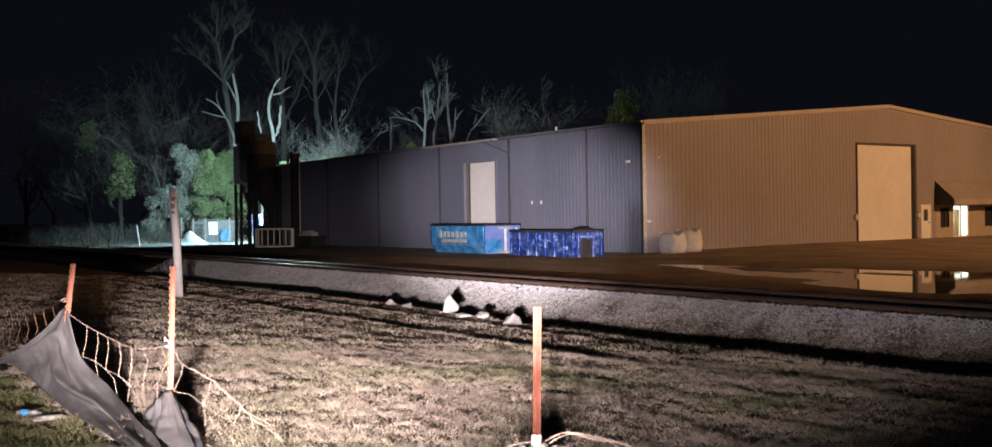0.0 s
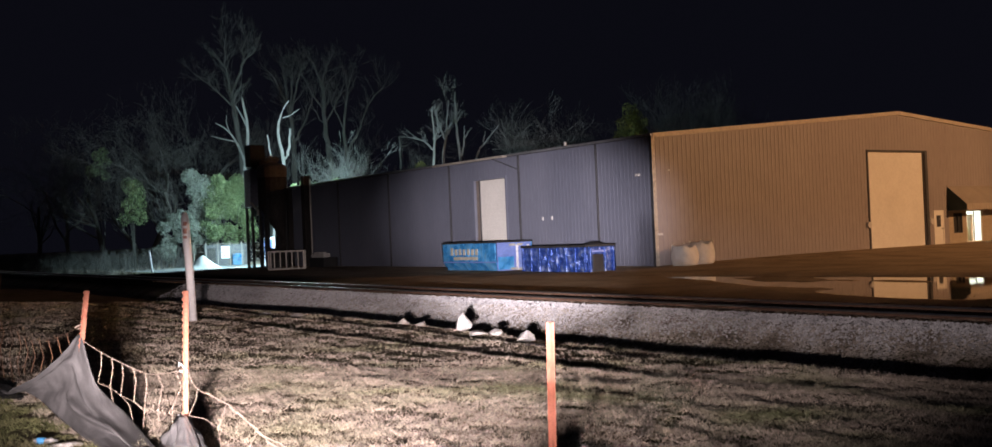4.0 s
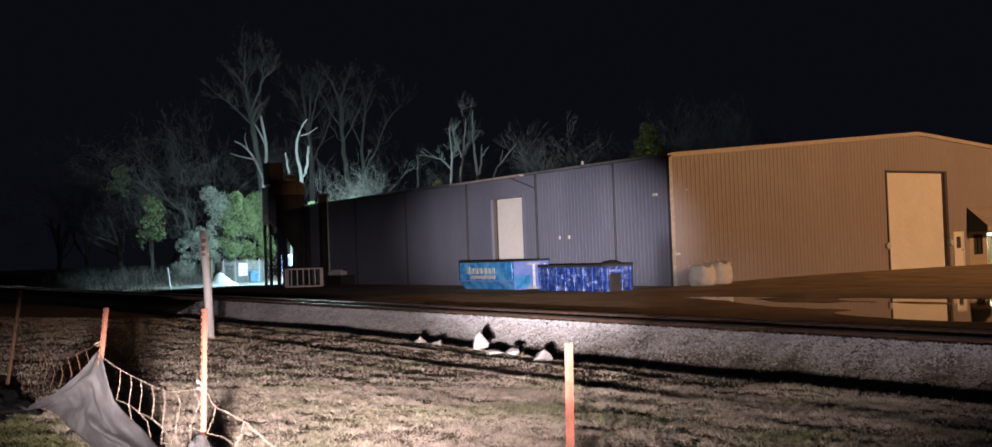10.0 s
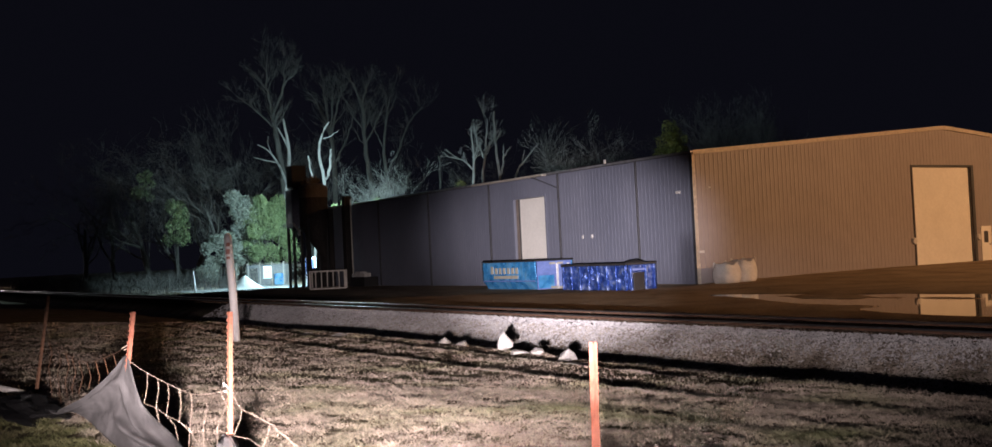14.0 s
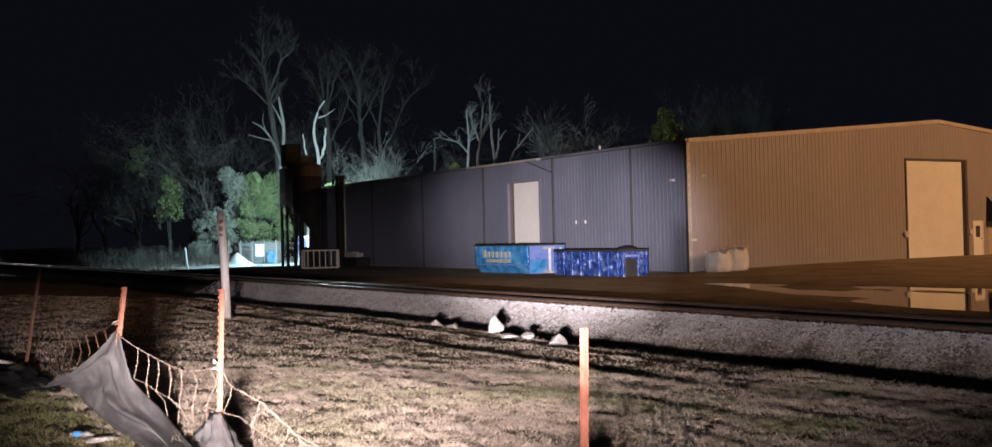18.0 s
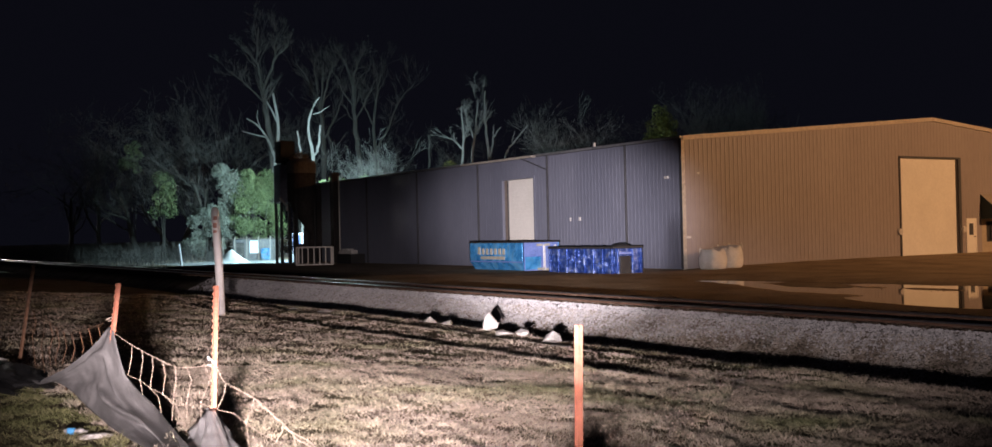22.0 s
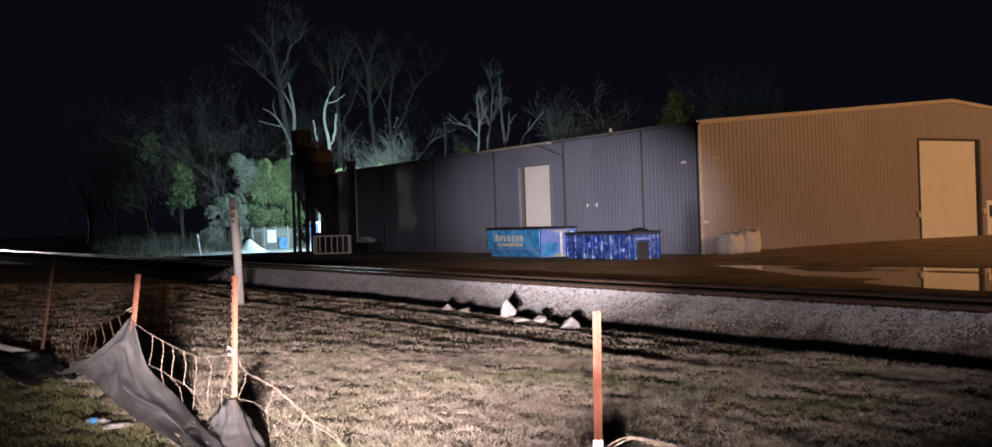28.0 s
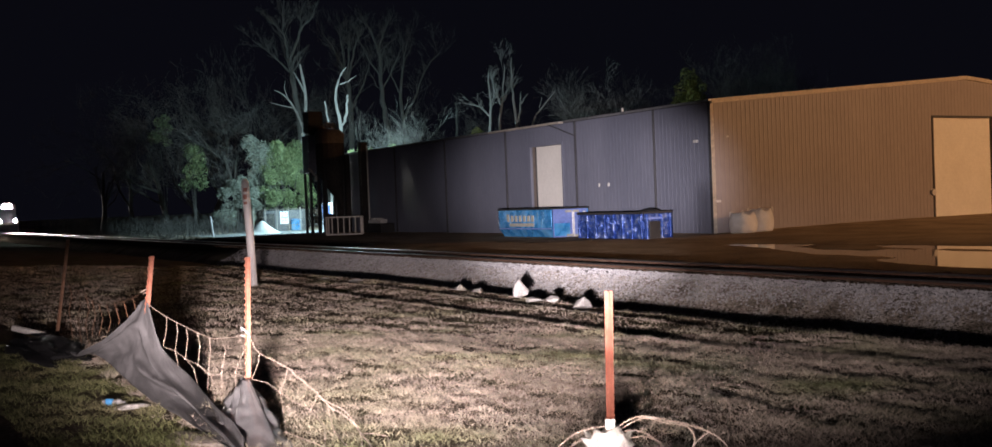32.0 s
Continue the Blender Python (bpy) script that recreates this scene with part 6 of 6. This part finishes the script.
leafy("leafy_tree", 33.2, 81.4, clumps_in(9, 6, 1.0, 1.0, 8.1, 8.9, 0.25, 0.5), 900, 0.08, M["leaf_rust"], 91, "rusty brown creeper on the hopper rim", False)

# dry brush along the far side of the railway
bw = Wood(77)
for i in range(5200):
    x = bw.r.uniform(22.5, 33.0)
    y = 93 + bw.r.random() ** 0.9 * 85
    if y < 92 + (x - 22) * 0.7:
        continue
    h = bw.r.uniform(0.5, 2.2)
    p = Vector((x, y, -0.5))
    bw.limb([p, p + Vector((bw.r.gauss(0, 0.15), bw.r.gauss(0, 0.15), h * 0.6)), p + Vector((bw.r.gauss(0, 0.5), bw.r.gauss(0, 0.5), h))], [0.025, 0.018, 0.008], 3)
tagged(new("dry_brush", mesh_of("dry_brush", bw.v, bw.f, M["bark_mid"])), "tangled dry brush and weeds along the railway", "brush", kind="stuff")
bw = Wood(78)
for i in range(2200):
    x = bw.r.uniform(22.3, 30.0)
    y = 84 + bw.r.random() * 70
    p = Vector((x, y, height(x, y) - 0.02))
    if x > 24.5 and y < 96:
        continue
    bw.limb([p, p + Vector((bw.r.gauss(0, 0.10), bw.r.gauss(0, 0.10), bw.r.uniform(0.1, 0.45)))], [0.018, 0.006], 3)
tagged(new("dry_weeds", mesh_of("dry_weeds", bw.v, bw.f, M["dry_grass"])), "dry weeds between railway and yard", "weeds", kind="stuff")

# ---- oncoming train ----
M["train_paint"] = material("train_paint", [(0.02, 0.02, 0.025), (0.05, 0.05, 0.055)], 0.5, 0.0, scale=1, fine=12, bump=0.05)
M["train_stripe"] = material("train_stripe", [(0.035, 0.032, 0.02), (0.06, 0.055, 0.03)], 0.5, scale=1, fine=12, bump=0.05)
M["headlight"] = glow("headlight", (1.0, 0.90, 0.88), HEAD)
M["ditch_light"] = glow("ditch_light", (1.0, 0.90, 0.85), HEAD * 0.5)


def open_tube(r0, r1, length):
    """A short open barrel that keeps a lamp's light to the front."""
    bm = bmesh.new()
    rings = [[bm.verts.new((r * math.cos(a), y, r * math.sin(a))) for a in (2 * math.pi * k / 24 for k in range(24))] for r, y in ((r0, 0.0), (r0, -length), (r1, -length), (r1, 0.0))]
    for a, b in zip(rings, rings[1:]):
        for k in range(24):
            bm.faces.new((a[k], a[(k + 1) % 24], b[(k + 1) % 24], b[k]))
    bmesh.ops.recalc_face_normals(bm, faces=bm.faces)
    return bm


train = thing("locomotive", (0, 0, 0), "dark diesel locomotive with blazing headlights on the track", "train")
hood = part("long_hood", boxed(-1.0, 1.0, 4.6, 19.0, 1.5, 4.3, bevel=0.12), M["train_paint"], train)
cab = part("cab", prism([(-1.5, 1.5), (1.5, 1.5), (1.5, 4.0), (1.1, 4.55), (-1.1, 4.55), (-1.5, 4.0)], 2.0, 4.6), M["train_paint"], train)
part("nose", prism([(-1.05, 1.5), (1.05, 1.5), (1.05, 3.9), (0.8, 4.3), (-0.8, 4.3), (-1.05, 3.9)], 0.2, 2.0), M["train_paint"], train)
part("frame_deck", boxed(-1.55, 1.55, 0.0, 19.5, 1.15, 1.5, bevel=0.03), M["train_stripe"], train)
part("plow", prism([(-1.5, 0.15), (1.5, 0.15), (1.5, 1.15), (-1.5, 1.15)], -0.15, 0.1), M["train_paint"], train)
for x0, x1 in ((-1.2, -0.35), (0.35, 1.2)):
    part("windscreen", boxed(x0, x1, 1.96, 1.998, 3.35, 3.95, bevel=0.01), M["black_bag"], cab)
for x in (-0.34, 0.34):
    bm = bmesh.new()
    bmesh.ops.create_cone(bm, cap_ends=True, segments=20, radius1=0.31, radius2=0.31, depth=0.02, matrix=pose(0, 0, 0, 90))
    lamp_ob = part("headlight", bm, M["headlight"], train, "blazing headlight")
    lamp_ob.location = (x, 0.06, 3.86)
    hood_ob = part("headlight_hood", open_tube(0.32, 0.35, 0.8), M["train_paint"], lamp_ob)
part("headlight_box", boxed(-0.72, 0.72, 0.075, 0.199, 3.45, 4.25, bevel=0.03), M["train_paint"], cab)
for x in (-1.05, 1.05):
    bm = bmesh.new()
    bmesh.ops.create_cone(bm, cap_ends=True, segments=16, radius1=0.20, radius2=0.20, depth=0.02, matrix=pose(0, 0, 0, 90))
    lamp_ob = part("ditch_light", bm, M["ditch_light"], train, "bright ditch light")
    lamp_ob.location = (x, -0.17, 1.75)
    part("ditch_hood", open_tube(0.205, 0.225, 0.5), M["train_paint"], lamp_ob)
for x in (-1.05, 1.05):
    part("ditch_bracket", boxed(x - 0.22, x + 0.22, -0.155, 0.0, 1.2, 1.97, bevel=0.02), M["train_paint"], train)
for x in (-1.45, 1.45):
    part("handrail", rod([(x, 0.1, 1.5), (x, 0.1, 2.5), (x, 2.0, 2.5)], 0.025, 5), M["train_stripe"], train)
part("fuel_tank", boxed(-1.3, 1.3, 7.5, 11.5, 0.45, 1.15, bevel=0.15), M["train_paint"], train)
for y in (1.6, 3.4, 5.2, 14.0, 15.8, 17.6):
    for x in (-0.7175, 0.7175):
        bm = bmesh.new()
        bmesh.ops.create_cone(bm, cap_ends=True, segments=20, radius1=0.5, radius2=0.5, depth=0.13, matrix=pose(x, y, 0.5, 0, 90))
        part("wheel", bm, M["rail"], train)
for y0, y1 in ((0.9, 5.9), (13.3, 18.3)):
    for x in (-1.0, 1.0):
        part("bogie_frame", boxed(x - 0.09, x + 0.09, y0, y1, 0.35, 0.95, bevel=0.05), M["train_paint"], train)


def motions():
    # the train rolls slowly towards the camera along the straight track
    walk(train, [(t, pose(18.42, 170.0 + 4.6 * (32.0 - t), RAIL_Z)) for t in (0.0, 8.0, 16.0, 24.0, 32.0)])


motions()
